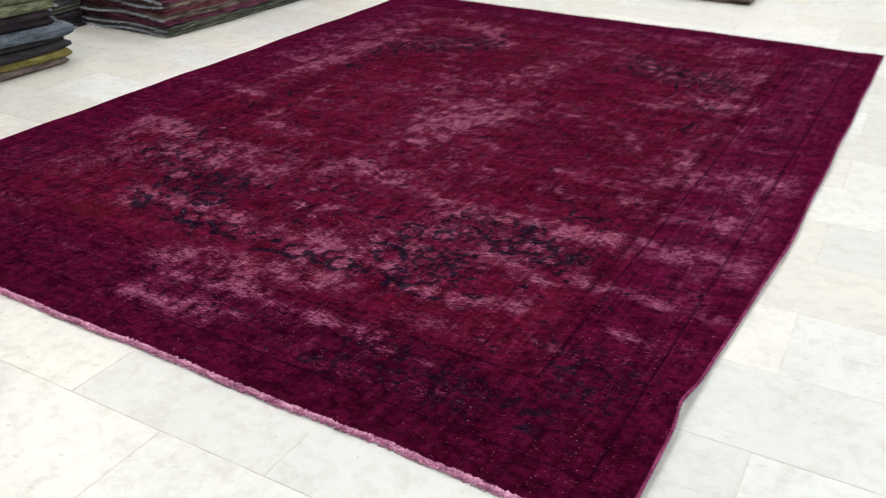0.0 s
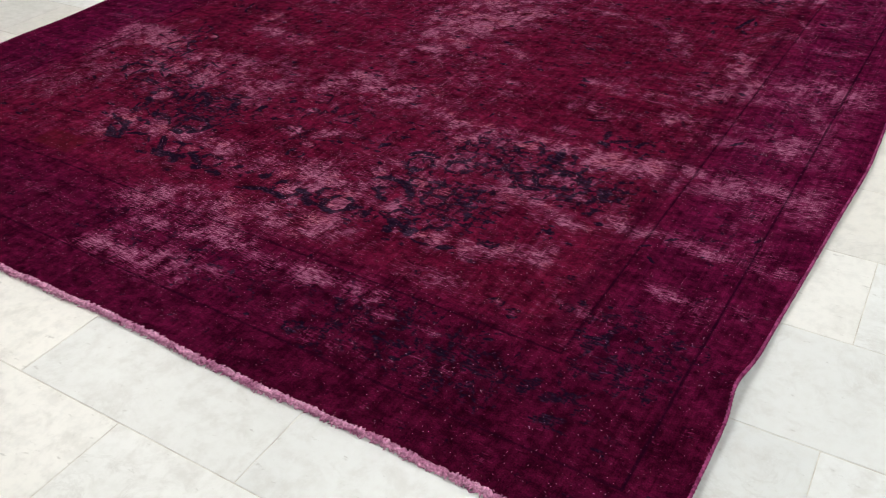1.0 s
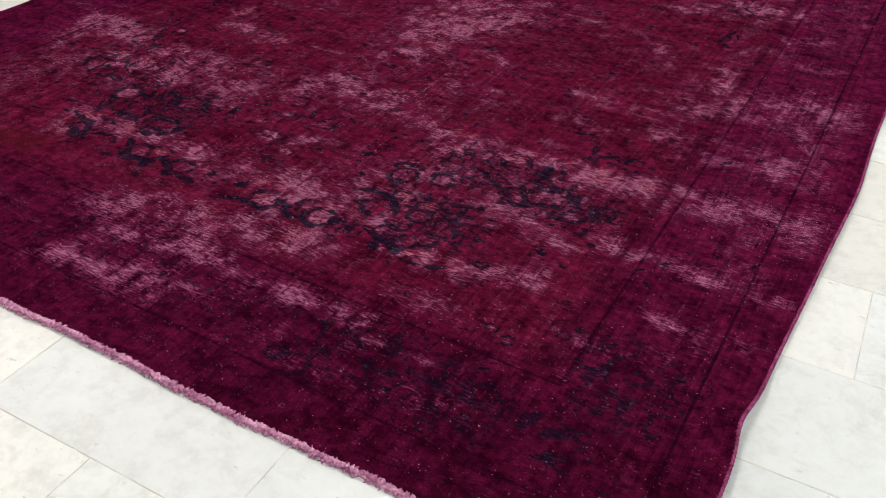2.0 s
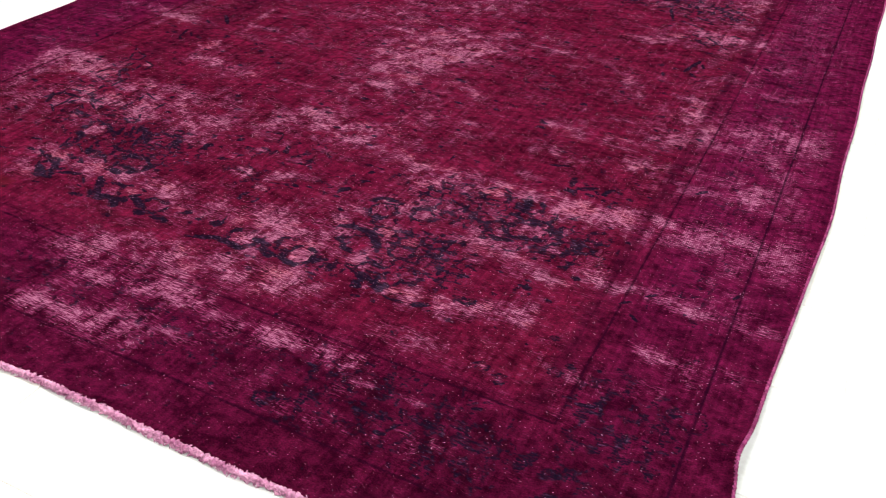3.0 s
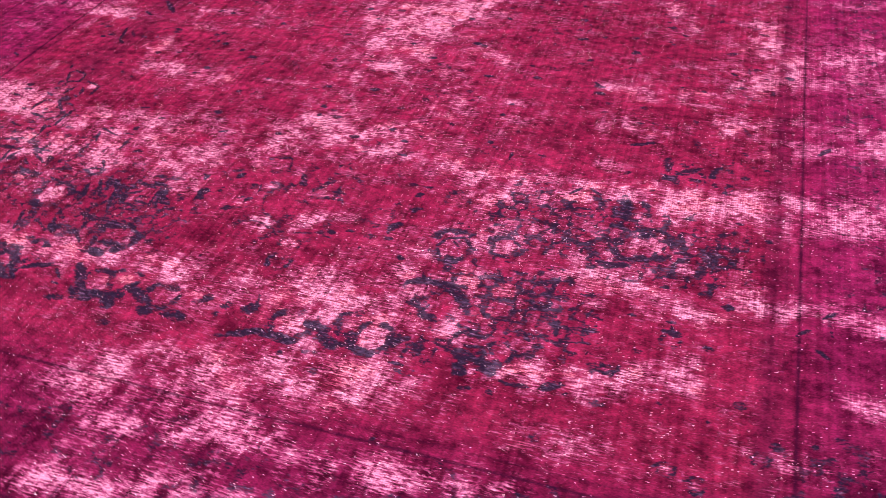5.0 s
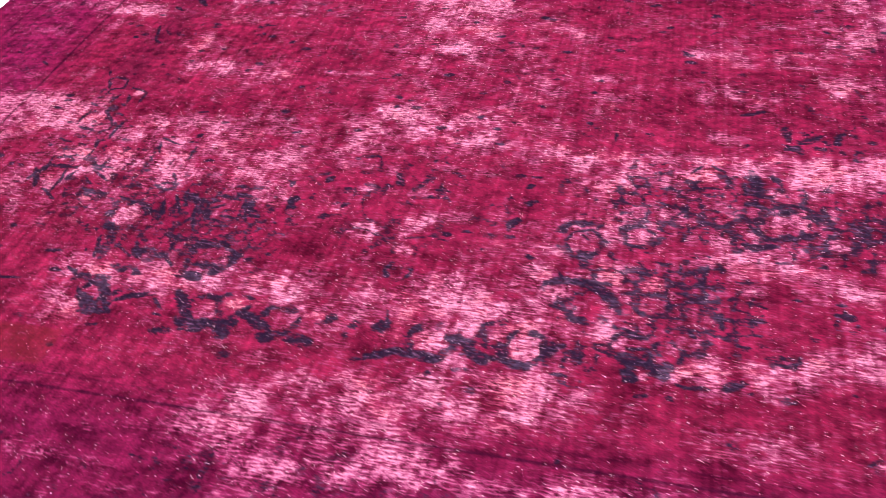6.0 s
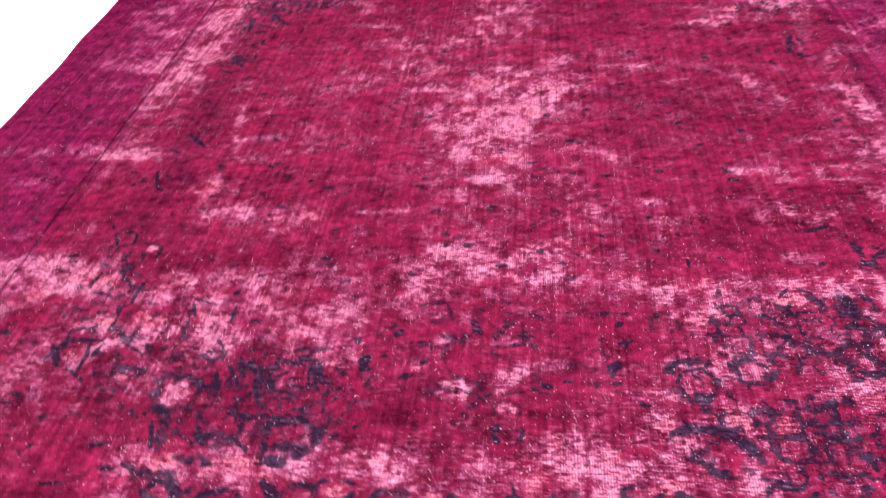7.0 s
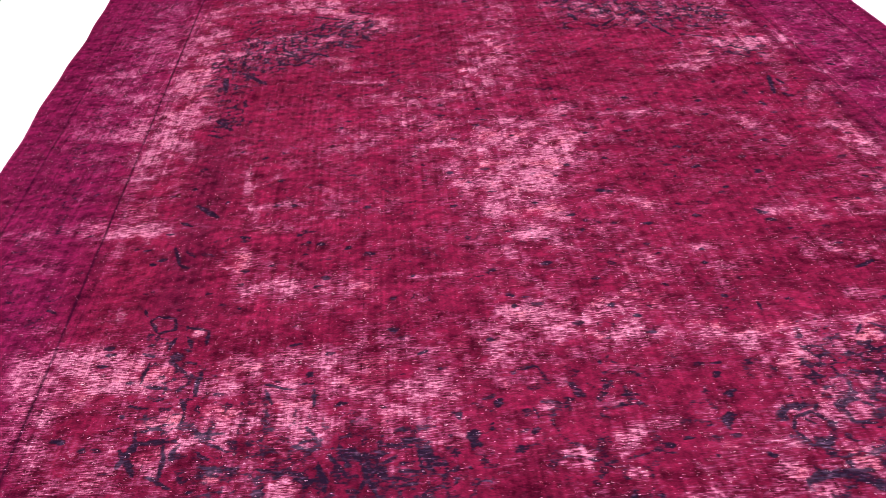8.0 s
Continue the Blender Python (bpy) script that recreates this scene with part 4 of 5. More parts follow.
leaf(-2.729, 1.489, -2.705, 1.475, 0.0050, 1.00)
leaf(-2.448, 1.134, -2.409, 1.122, 0.0043, 1.00)
leaf(-2.498, 2.883, -2.472, 2.701, 0.0100, 1.00)
leaf(-2.453, 3.209, -2.356, 3.166, 0.0108, 1.00)
leaf(-2.433, 2.872, -2.335, 2.752, 0.0088, 1.00)
leaf(-2.483, 3.093, -2.454, 3.041, 0.0070, 1.00)
leaf(-2.322, 3.046, -2.229, 3.000, 0.0081, 1.00)
leaf(-2.290, 2.944, -2.223, 2.909, 0.0067, 1.00)
leaf(-2.199, 3.041, -2.118, 2.980, 0.0080, 1.00)
leaf(-2.212, 3.239, -2.081, 3.163, 0.0084, 1.00)
leaf(-2.188, 3.435, -2.088, 3.380, 0.0088, 1.00)
leaf(-2.134, 3.322, -2.037, 3.270, 0.0073, 1.00)
leaf(-1.989, 3.196, -1.954, 3.126, 0.0059, 1.00)
leaf(-2.402, 2.975, -2.334, 2.952, 0.0068, 1.00)
leaf(-2.203, 2.939, -2.157, 2.898, 0.0056, 1.00)
leaf(-2.462, 2.774, -2.395, 2.737, 0.0065, 1.00)
leaf(-2.079, 3.120, -1.987, 3.042, 0.0058, 1.00)
leaf(-2.196, 3.566, -2.119, 3.528, 0.0065, 1.00)
leaf(-2.043, 3.477, -1.944, 3.421, 0.0063, 1.00)
leaf(-1.043, 3.206, -0.999, 3.300, 0.0058, 1.00)
leaf(-0.999, 3.300, -0.949, 3.255, 0.0059, 1.00)
leaf(-0.960, 3.156, -1.022, 3.084, 0.0068, 1.00)
leaf(-1.062, 3.111, -1.036, 3.074, 0.0056, 1.00)
leaf(-0.900, 3.211, -0.839, 3.267, 0.0069, 1.00)
leaf(-0.839, 3.267, -0.815, 3.173, 0.0070, 1.00)
leaf(-0.827, 3.129, -0.891, 3.059, 0.0067, 1.00)
leaf(-0.923, 3.116, -0.913, 3.063, 0.0056, 1.00)
leaf(-0.827, 3.084, -0.785, 2.952, 0.0078, 1.00)
leaf(-0.669, 3.232, -0.601, 3.184, 0.0080, 1.00)
leaf(-0.600, 3.150, -0.537, 3.091, 0.0078, 1.00)
leaf(-0.692, 3.038, -0.623, 3.006, 0.0077, 1.00)
leaf(-0.711, 2.937, -0.635, 2.899, 0.0053, 1.00)
leaf(-1.127, 3.256, -1.105, 3.185, 0.0082, 1.00)
leaf(-0.727, 3.279, -0.690, 3.202, 0.0070, 1.00)
leaf(-0.599, 2.811, -0.537, 2.744, 0.0062, 1.00)
leaf(-0.606, 2.729, -0.566, 2.695, 0.0060, 1.00)
leaf(-0.561, 2.516, -0.593, 2.381, 0.0085, 1.00)
leaf(-0.542, 2.488, -0.532, 2.448, 0.0056, 1.00)
leaf(-0.566, 2.376, -0.544, 2.350, 0.0055, 1.00)
leaf(-0.662, 2.326, -0.651, 2.299, 0.0072, 1.00)
leaf(-0.329, 2.589, -0.298, 2.568, 0.0058, 1.00)
leaf(-1.241, 0.966, -1.234, 0.969, 0.0058, 1.00)
leaf(-0.837, 1.887, -0.828, 1.890, 0.0070, 1.00)
leaf(-0.910, 1.675, -0.881, 1.680, 0.0067, 1.00)
leaf(-0.766, 1.411, -0.717, 1.433, 0.0053, 1.00)
leaf(-0.804, 0.590, -0.779, 0.605, 0.0047, 1.00)
leaf(-0.722, 0.665, -0.694, 0.659, 0.0041, 1.00)
leaf(-0.691, 0.651, -0.679, 0.685, 0.0035, 1.00)
leaf(-0.610, 0.794, -0.577, 0.789, 0.0061, 1.00)
leaf(-0.606, 0.821, -0.593, 0.819, 0.0043, 1.00)
leaf(-0.341, 0.589, -0.336, 0.591, 0.0042, 1.00)
leaf(-0.527, 0.352, -0.512, 0.356, 0.0054, 1.00)
leaf(-0.346, 0.469, -0.317, 0.475, 0.0060, 1.00)
leaf(-0.311, 0.471, -0.307, 0.494, 0.0035, 1.00)
leaf(-0.310, 0.465, -0.292, 0.460, 0.0035, 1.00)
leaf(-0.302, 0.496, -0.293, 0.466, 0.0035, 1.00)
leaf(-0.162, 0.533, -0.143, 0.535, 0.0039, 1.00)
leaf(-0.229, 0.423, -0.218, 0.416, 0.0048, 1.00)
leaf(-0.332, 0.813, -0.312, 0.795, 0.0052, 1.00)
leaf(-0.368, 0.845, -0.348, 0.863, 0.0041, 1.00)
leaf(-0.321, 0.905, -0.301, 0.924, 0.0042, 1.00)
leaf(-0.330, 1.471, -0.306, 1.502, 0.0065, 1.00)
leaf(-0.119, 1.026, -0.128, 1.002, 0.0054, 1.00)
leaf(-0.150, 0.833, -0.145, 0.835, 0.0039, 1.00)
leaf(-0.222, 0.878, -0.217, 0.881, 0.0040, 1.00)
leaf(-0.935, 0.185, -0.909, 0.190, 0.0035, 1.00)
leaf(-0.909, 0.190, -0.900, 0.167, 0.0035, 1.00)
leaf(-0.922, 0.157, -0.900, 0.158, 0.0035, 1.00)
leaf(-0.848, 0.177, -0.848, 0.158, 0.0035, 1.00)
leaf(-0.673, 0.200, -0.654, 0.203, 0.0067, 1.00)
leaf(-0.747, 0.237, -0.719, 0.237, 0.0050, 1.00)
leaf(-0.763, 0.590, -0.758, 0.593, 0.0040, 1.00)
leaf(-0.640, 0.241, -0.650, 0.217, 0.0039, 1.00)
leaf(-0.550, 0.288, -0.524, 0.288, 0.0039, 1.00)
leaf(-1.046, 0.148, -1.041, 0.150, 0.0041, 1.00)
leaf(-1.064, 0.400, -1.059, 0.402, 0.0040, 1.00)
leaf(-1.279, 0.137, -1.274, 0.139, 0.0043, 1.00)
leaf(-0.836, 0.230, -0.832, 0.232, 0.0040, 1.00)
leaf(-0.390, 0.251, -0.369, 0.297, 0.0143, 0.66)
leaf(-0.339, 0.257, -0.290, 0.294, 0.0141, 0.66)
leaf(-0.335, 0.196, -0.278, 0.222, 0.0127, 0.66)
leaf(-0.337, 0.442, -0.313, 0.475, 0.0106, 0.66)
leaf(-0.165, 0.343, -0.155, 0.349, 0.0087, 0.66)
leaf(-0.521, 0.352, -0.512, 0.357, 0.0076, 0.66)
leaf(-0.169, 0.541, -0.159, 0.547, 0.0083, 0.66)
leaf(-0.308, 0.497, -0.325, 0.412, 0.0084, 0.66)
leaf(-0.629, 0.269, -0.574, 0.265, 0.0116, 0.66)
leaf(-0.718, 0.236, -0.679, 0.240, 0.0093, 0.66)
leaf(-0.495, 0.312, -0.461, 0.295, 0.0104, 0.66)
leaf(-0.225, 0.435, -0.234, 0.394, 0.0092, 0.66)
leaf(-0.312, 0.348, -0.294, 0.394, 0.0079, 0.66)

# scrolling flowers in the corners of the field and along the borders
rng = np.random.default_rng(11)


def scrollwork(x0, x1, y0, y1, count, strength, size=1.0):
    for _ in range(count):
        x, y, a = rng.uniform(x0, x1), rng.uniform(y0, y1), rng.uniform(0, 2 * np.pi)
        n = rng.uniform(0.018, 0.055) * size
        kind = rng.random()
        if kind < 0.22:
            rosette(x, y, rng.uniform(0.018, 0.036) * size, strength * rng.uniform(0.6, 1))
        elif kind < 0.6:
            leaf(x, y, x + n * np.cos(a), y + 0.7 * n * np.sin(a), rng.uniform(0.005, 0.012) * size, strength * rng.uniform(0.6, 1))
        else:
            turn = rng.uniform(-1.2, 1.2)
            for _ in range(3):
                x2, y2 = x + 0.6 * n * np.cos(a), y + 0.6 * n * np.sin(a)
                leaf(x, y, x2, y2, rng.uniform(0.003, 0.006) * size, strength * 0.85)
                x, y, a = x2, y2, a + turn


scrollwork(-2.50, -1.92, 2.95, 3.45, 50, 0.85, 1.2)
scrollwork(-2.52, -2.36, 2.40, 2.95, 10, 0.8)
scrollwork(-1.15, -0.52, 3.05, 3.45, 46, 0.85, 1.2)
scrollwork(-0.72, -0.50, 2.72, 2.95, 8, 0.8)
scrollwork(-0.62, -0.45, 1.3, 2.5, 14, 0.55)
scrollwork(-1.70, -1.25, 0.95, 1.15, 14, 0.62)
scrollwork(-0.90, -0.45, 0.15, 0.38, 46, 0.62)
scrollwork(-0.36, -0.12, 0.15, 0.62, 34, 0.6)
scrollwork(-2.95, -0.90, 0.14, 0.38, 46, 0.5)
scrollwork(-0.34, -0.12, 0.62, 4.0, 50, 0.5)
scrollwork(-2.98, -2.70, 0.4, 4.0, 50, 0.5)
scrollwork(-2.4, -0.5, 3.8, 4.1, 30, 0.35)
scrollwork(-2.35, -0.5, 0.9, 3.5, 260, 0.55, 0.7)
for _ in range(520):
    x, y = rng.uniform(-2.6, -0.4), rng.uniform(0.45, 3.7)
    leaf(x, y, x + rng.uniform(0.004, 0.022), y + rng.uniform(-0.005, 0.005), rng.uniform(0.004, 0.010), rng.uniform(0.5, 1.0))
for k in range(22):
    rosette(-0.06, 0.12 + 0.19 * k, 0.015, 0.4)
    rosette(-0.1 - 0.09 * k, 0.055, 0.014, 0.45)
# small scattered wear everywhere in the field, little in the end border
for _ in range(330):
    x, y = rng.uniform(-2.95, -0.05), rng.uniform(0.12, 4.1)
    n = rng.uniform(0.02, 0.12)
    worn(x - n, y, x + n, y + rng.uniform(-0.01, 0.01), rng.uniform(0.006, 0.030), rng.uniform(0.15, 0.5))
for y in np.arange(0.5, 4.0, 0.17):
    worn(-2.5, y + rng.uniform(-0.05, 0.05), -0.5, y + rng.uniform(-0.05, 0.05), rng.uniform(0.03, 0.09), rng.uniform(0.08, 0.22))
# paler stretches towards the far end and along the inner border
worn(-2.35, 3.08, -1.95, 3.28, 0.13, 0.5)
worn(-1.15, 3.30, -0.62, 3.16, 0.12, 0.5)
worn(-2.59, 2.00, -2.64, 3.55, 0.050, 0.40)
worn(-2.80, 2.4, -2.86, 3.7, 0.12, 0.42)
worn(-0.22, 2.6, -0.20, 3.9, 0.08, 0.3)
worn(-2.5, 3.95, -0.5, 3.95, 0.07, 0.3)
worn(-1.52, 2.55, -1.42, 3.35, 0.10, 0.4)
worn(-0.50, 2.0, -0.48, 3.6, 0.05, 0.3)
# the creased line down the middle
worn(-1.54, 2.65, -1.525, 2.48, 0.007, 0.9)

ruled(-0.366, 0.395, -0.366, 3.86, 0.0028, 0.8)
ruled(-0.392, 0.42, -0.392, 3.84, 0.002, 0.35)
ruled(-0.115, 0.125, -0.100, 4.10, 0.0034, 0.85)
ruled(-2.64, 0.395, -0.366, 0.395, 0.0028, 0.75)
ruled(-2.615, 0.425, -0.39, 0.42, 0.002, 0.35)
ruled(-2.92, 0.115, -0.115, 0.125, 0.0028, 0.7)
ruled(-2.640, 0.40, -2.728, 3.86, 0.0030, 0.85)
ruled(-2.615, 0.42, -2.700, 3.84, 0.002, 0.35)
ruled(-2.92, 0.115, -3.04, 4.08, 0.003, 0.6)
ruled(-2.728, 3.86, -0.366, 3.86, 0.0028, 0.6)
# dark guard bands beside the lines
band = np.clip(1.3 - np.abs(X + 0.418) / 0.020, 0, 1) * (Y > 0.42) * (Y < 3.85)
band = np.maximum(band, np.clip(1.3 - np.abs(X + 2.40 + 0.015 * Y) / 0.07, 0, 1) * np.clip((Y - 1.3) / 0.15, 0, 1) * np.clip((2.6 - Y) / 0.3, 0, 1) * 0.9)
line[:] = np.maximum(line, 0.36 * band)
wear *= 1 - 0.55 * band

inside = np.minimum(np.minimum(-0.38 - X, X + 2.635 + 0.025 * Y), np.minimum(Y - 0.41, 3.85 - Y))
border = np.clip(0.5 - inside / 0.16, 0, 1)
wear = np.clip(wear + 0.065 * (1 - border) + 0.05 + 0.10 * border * np.clip((Y - 1.3) / 1.0, 0, 1), 0, 1)
edge = np.clip(1 - np.minimum(np.minimum(-X + 0.03, X + 3.02 + 0.04 * Y), np.minimum(Y, RUG_L - Y)) / 0.06, 0, 1)
wear *= 1 - 0.8 * edge
wear *= np.clip(-0.10 + 2.2 * lattice(0.075, 4, 8), 0.05, 1.4)
wear *= np.clip(-0.05 + 2.1 * lattice(0.034, 3, 9), 0.3, 1.35)
wear = np.clip(0.86 * wear, 0, 1)
deep = np.clip((0.44 - Y) / 0.10, 0, 1) * np.clip((X + 1.6) / 0.8, 0.55, 1)
deep = np.maximum(deep, 0.6 * np.clip((1.0 - Y) / 0.5, 0, 1) * border)
deep = np.maximum(deep, 0.3 * np.clip((Y - 3.75) / 0.15, 0, 1))
mend = np.clip(1.5 - np.maximum(np.abs(X + 2.14) / 0.085, np.abs(Y - 0.485) / 0.045) ** 8, 0, 1)

Z = PILE + lift(X, Y) - 0.0025 * wear
top = np.stack([X, Y, Z], -1).reshape(-1, 3)
index = np.arange(nx * ny).reshape(ny, nx)
quads = np.stack([index[:-1, :-1], index[:-1, 1:], index[1:, 1:], index[1:, :-1]], -1).reshape(-1, 4)
rim = np.concatenate([index[0, :], index[1:, -1], index[-1, -2::-1], index[-2:0:-1, 0]])
foot = top[rim] - (0, 0, 0.0085)
ids = np.arange(len(rim)) + nx * ny
skirt = np.stack([ids, np.roll(ids, -1), np.roll(rim, -1), rim], -1)
points, faces = np.concatenate([top, foot]), np.concatenate([quads, skirt])
pile_mesh = bpy.data.meshes.new("woven_body")
pile_mesh.vertices.add(len(points))
pile_mesh.vertices.foreach_set("co", points.astype(np.float32).ravel())
pile_mesh.loops.add(faces.size)
pile_mesh.loops.foreach_set("vertex_index", faces.astype(np.int32).ravel())
pile_mesh.polygons.add(len(faces))
pile_mesh.polygons.foreach_set("loop_start", np.arange(0, faces.size, 4, dtype=np.int32))
pile_mesh.polygons.foreach_set("use_smooth", np.ones(len(faces), dtype=bool))
pile_mesh.update(calc_edges=True)
pile_mesh.materials.append(RUG)
for name, values in (("wear", wear), ("ink", ink), ("line", line), ("border", border), ("mend", mend), ("deep", deep)):
    data = np.concatenate([values.ravel(), values.ravel()[rim]]).astype(np.float32)
    pile_mesh.attributes.new(name, "FLOAT", "POINT").data.foreach_set("value", data)
rug = tagged(new("area_rug"), "worn overdyed wine-red Persian rug lying on marble tiles", "rug")
pile = new("woven_body", pile_mesh)
pile.parent = rug


def cord(name, xs, ys, zs, r, parent, label, wool=None, rough=0.12):
    """A stitched cord along an edge: a tube whose girth swells at every stitch."""
    verts, faces, n = [], [], 7
    for k in range(len(xs)):
        g = r * (1.0 + 0.22 * math.sin(k * 2.4)) * random.uniform(1 - rough, 1 + rough)
        a = max(k - 1, 0), min(k + 1, len(xs) - 1)
        t = Vector((xs[a[1]] - xs[a[0]], ys[a[1]] - ys[a[0]], 0)).normalized()
        side = Vector((t.y, -t.x, 0))
        for q in range(n):
            w = 2 * math.pi * q / n
            p = Vector((xs[k], ys[k], zs[k])) + side * (g * math.cos(w)) + Vector((0, 0, g * math.sin(w)))
            verts.append(p)
        if k:
            o = (k - 1) * n
            faces += [(o + q, o + (q + 1) % n, o + n + (q + 1) % n, o + n + q) for q in range(n)]
    ob = new(name, meshed(name, verts, faces, wool or SELVEDGE, True))
    ob.parent = parent
    return tagged(ob, label)


ye = np.arange(0.0, RUG_L - 0.02, 0.004)
xr, xl = right_edge(ye), left_edge(ye)
cord("selvedge", xr + 0.001, near_edge(xr) * (1 - ye / RUG_L) + ye, 0.0075 + lift(xr, ye), 0.0042, rug, "magenta overcast wool edge")
cord("selvedge", xl - 0.001, near_edge(xl) * (1 - ye / RUG_L) + ye, 0.006 + lift(xl, ye), 0.0045, rug, "dark magenta overcast wool edge")


def tufts(name, y_of, way, parent, label, pitch, length, fat):
    """Short cut warp ends, bunched and tangled, along an end of the rug."""
    verts, faces = [], []
    rows = 4
    x = -3.0
    while x < 0.0:
        for row in range(rows):
            px = x + random.uniform(-pitch, pitch)
            base = y_of(px) + way * (row * length * 0.22 + random.uniform(-0.004, 0.002))
            ln = length * random.uniform(0.45, 1.05)
            lean = random.uniform(-1.5, 1.5)
            rise = random.uniform(0.0, 1.3)
            g = fat * random.uniform(0.7, 1.3)
            z = 0.0075 - row * 0.0014 + random.uniform(-0.001, 0.0025) + float(lift(px, base))
            o = len(verts)
            for f, k in ((0.0, 0.8), (0.5, 1.15), (1.0, 0.55)):
                c = Vector((px + lean * ln * f * (0.6 + 0.4 * f), base + way * ln * f, max(z + rise * ln * math.sin(f * 2.6) * 0.35 - 0.0035 * f, 0.002)))
                for q in range(4):
                    w = 2 * math.pi * q / 4 + 0.5
                    verts.append(c + Vector((g * k * math.cos(w), 0.3 * g * math.sin(w), g * k * math.sin(w))))
            for b in (0, 4):
                faces += [(o + b + q, o + b + (q + 1) % 4, o + b + 4 + (q + 1) % 4, o + b + 4 + q) for q in range(4)]
            faces.append((o + 8, o + 9, o + 10, o + 11))
        x += pitch
    ob = new(name, meshed(name, verts, faces, FRINGE, True))
    ob.parent = parent
    tagged(ob, label, kind="stuff")


xe = np.arange(-3.0, -0.004, 0.0035)
cord("kilim_end", xe, near_edge(xe) - 0.005, 0.0062 + lift(xe, near_edge(xe)), 0.0060, rug, "matted pink cotton end band", FRINGE, 0.5)
tufts("fringe", near_edge, -1, rug, "short tangled pink cotton fringe", 0.0026, 0.0105, 0.0017)
tufts("fringe", far_edge, 1, rug, "short cropped dusty pink fringe", 0.007, 0.010, 0.003)

# ---- stacks of folded rugs along the wall ----
FOLDED = {}


def folded_wool(key, dark, light):
    if key not in FOLDED:
        FOLDED[key] = wool_material(key, dark, light, 1.0)
    return FOLDED[key]


def folded_rug(x0, x1, y0, y1, z, h, wool, label, group, fringe=None, fringe_end=1, seed=0, plies=2):
    """A rug folded to a flat bundle: two plies with a rounded fold towards the aisle, waving a little."""
    r = random.Random(seed)
    thing = tagged(new("folded_rug"), label, "rug", group)
    phase = [r.uniform(0, 6) for _ in range(4)]
    for ply in range(plies):
        verts, faces, n, m = [], [], 18, 40
        t = h * (0.52 if plies == 2 else 1.0)
        zc = z + h * (0.26 + 0.48 * ply if plies == 2 else 0.5)
        out = r.uniform(-0.012, 0.012)
        for k in range(m + 1):
            f = k / m
            y = y0 + (y1 - y0) * f
            pinch = 1.0 - 0.35 * max(0, abs(f - 0.5) * 2 - 0.96) / 0.04
            wave = 0.006 * math.sin(y * 5 + phase[0]) + 0.004 * math.sin(y * 13 + phase[1])
            bob = 0.005 * math.sin(y * 7 + phase[2]) * (1 if z > 0.02 else 0.0)
            for q in range(n):
                a = 2 * math.pi * q / n
                cx, cz = math.cos(a), math.sin(a)
                ex = math.copysign(abs(cx) ** 0.8, cx)
                x = (x1 + out + wave - t * 0.5 + ex * t * 0.5) if cx > 0 else (x0 + t * 0.5 + ex * t * 0.5)
                verts.append((x + r.uniform(-0.0015, 0.0015), y + 0.004 * math.sin(q * 2.1 + phase[3]), zc + bob + cz * t * 0.5 * pinch))
        for k in range(m):
            o = k * n
            faces += [(o + q, o + (q + 1) % n, o + n + (q + 1) % n, o + n + q) for q in range(n)]
        faces += [tuple(range(n))[::-1], tuple(range(m * n, m * n + n))]
        ob = new("ply", meshed("ply", verts, faces, wool, True))
        ob.parent = thing
    if fringe is not None:
        verts, faces = [], []
        y, way = (y1, 1) if fringe_end > 0 else (y0, -1)
        x = x0 + 0.02
        while x < x1 - 0.004:
            zc = z + h * (0.5 + 0.32 * math.sin(x * 9 + phase[0]))
            o = len(verts)
            w, ln = r.uniform(0.003, 0.006), r.uniform(0.012, 0.030)
            for dz in (-h * 0.12, h * 0.12):
                verts += [(x - w, y - way * 0.004, zc + dz), (x + w, y - way * 0.004, zc + dz), (x + w * 0.6 + r.uniform(-0.01, 0.01), y + way * ln, zc + dz * 0.5 + r.uniform(-0.008, 0.004))]
            faces += [(o, o + 1, o + 2), (o + 5, o + 4, o + 3), (o, o + 2, o + 5, o + 3), (o + 1, o + 4, o + 5, o + 2)]
            x += r.uniform(0.006, 0.011)
        ob = new("fringe", meshed("fringe", verts, faces, fringe, False))
        ob.parent = thing
        tagged(ob, "pale frayed cotton fringe")
    return thing


PALE = wool_material("pale_blue_cotton", (0.1700, 0.1870, 0.2295), (0.3570, 0.3825, 0.4250), 2)
TAUPE = folded_wool("taupe_wool", (0.0700, 0.0525, 0.0490), (0.1680, 0.1330, 0.1260))
OLIVE = folded_wool("mustard_wool", (0.1020, 0.0850, 0.0255), (0.2295, 0.1997, 0.0723))
CHARCOAL = folded_wool("charcoal_wool", (0.0180, 0.0168, 0.0204), (0.0510, 0.0480, 0.0570))
SLATE = folded_wool("slate_blue_wool", (0.0495, 0.0627, 0.0825), (0.1386, 0.1650, 0.2046))
BLACK = folded_wool("aubergine_wool", (0.0112, 0.0084, 0.0126), (0.0350, 0.0280, 0.0350))
MOSS = folded_wool("moss_green_wool", (0.0648, 0.0756, 0.0432), (0.1944, 0.2088, 0.1368))
PLUM = folded_wool("plum_wool", (0.05, 0.014, 0.03), (0.15, 0.05, 0.08))
BRICK = folded_wool("brick_wool", (0.055, 0.014, 0.022), (0.16, 0.06, 0.075))
TAN = folded_wool("brown_patterned_wool", (0.05, 0.035, 0.035), (0.24, 0.19, 0.16))
GREYG = folded_wool("grey_green_wool", (0.045, 0.05, 0.042), (0.12, 0.125, 0.105))

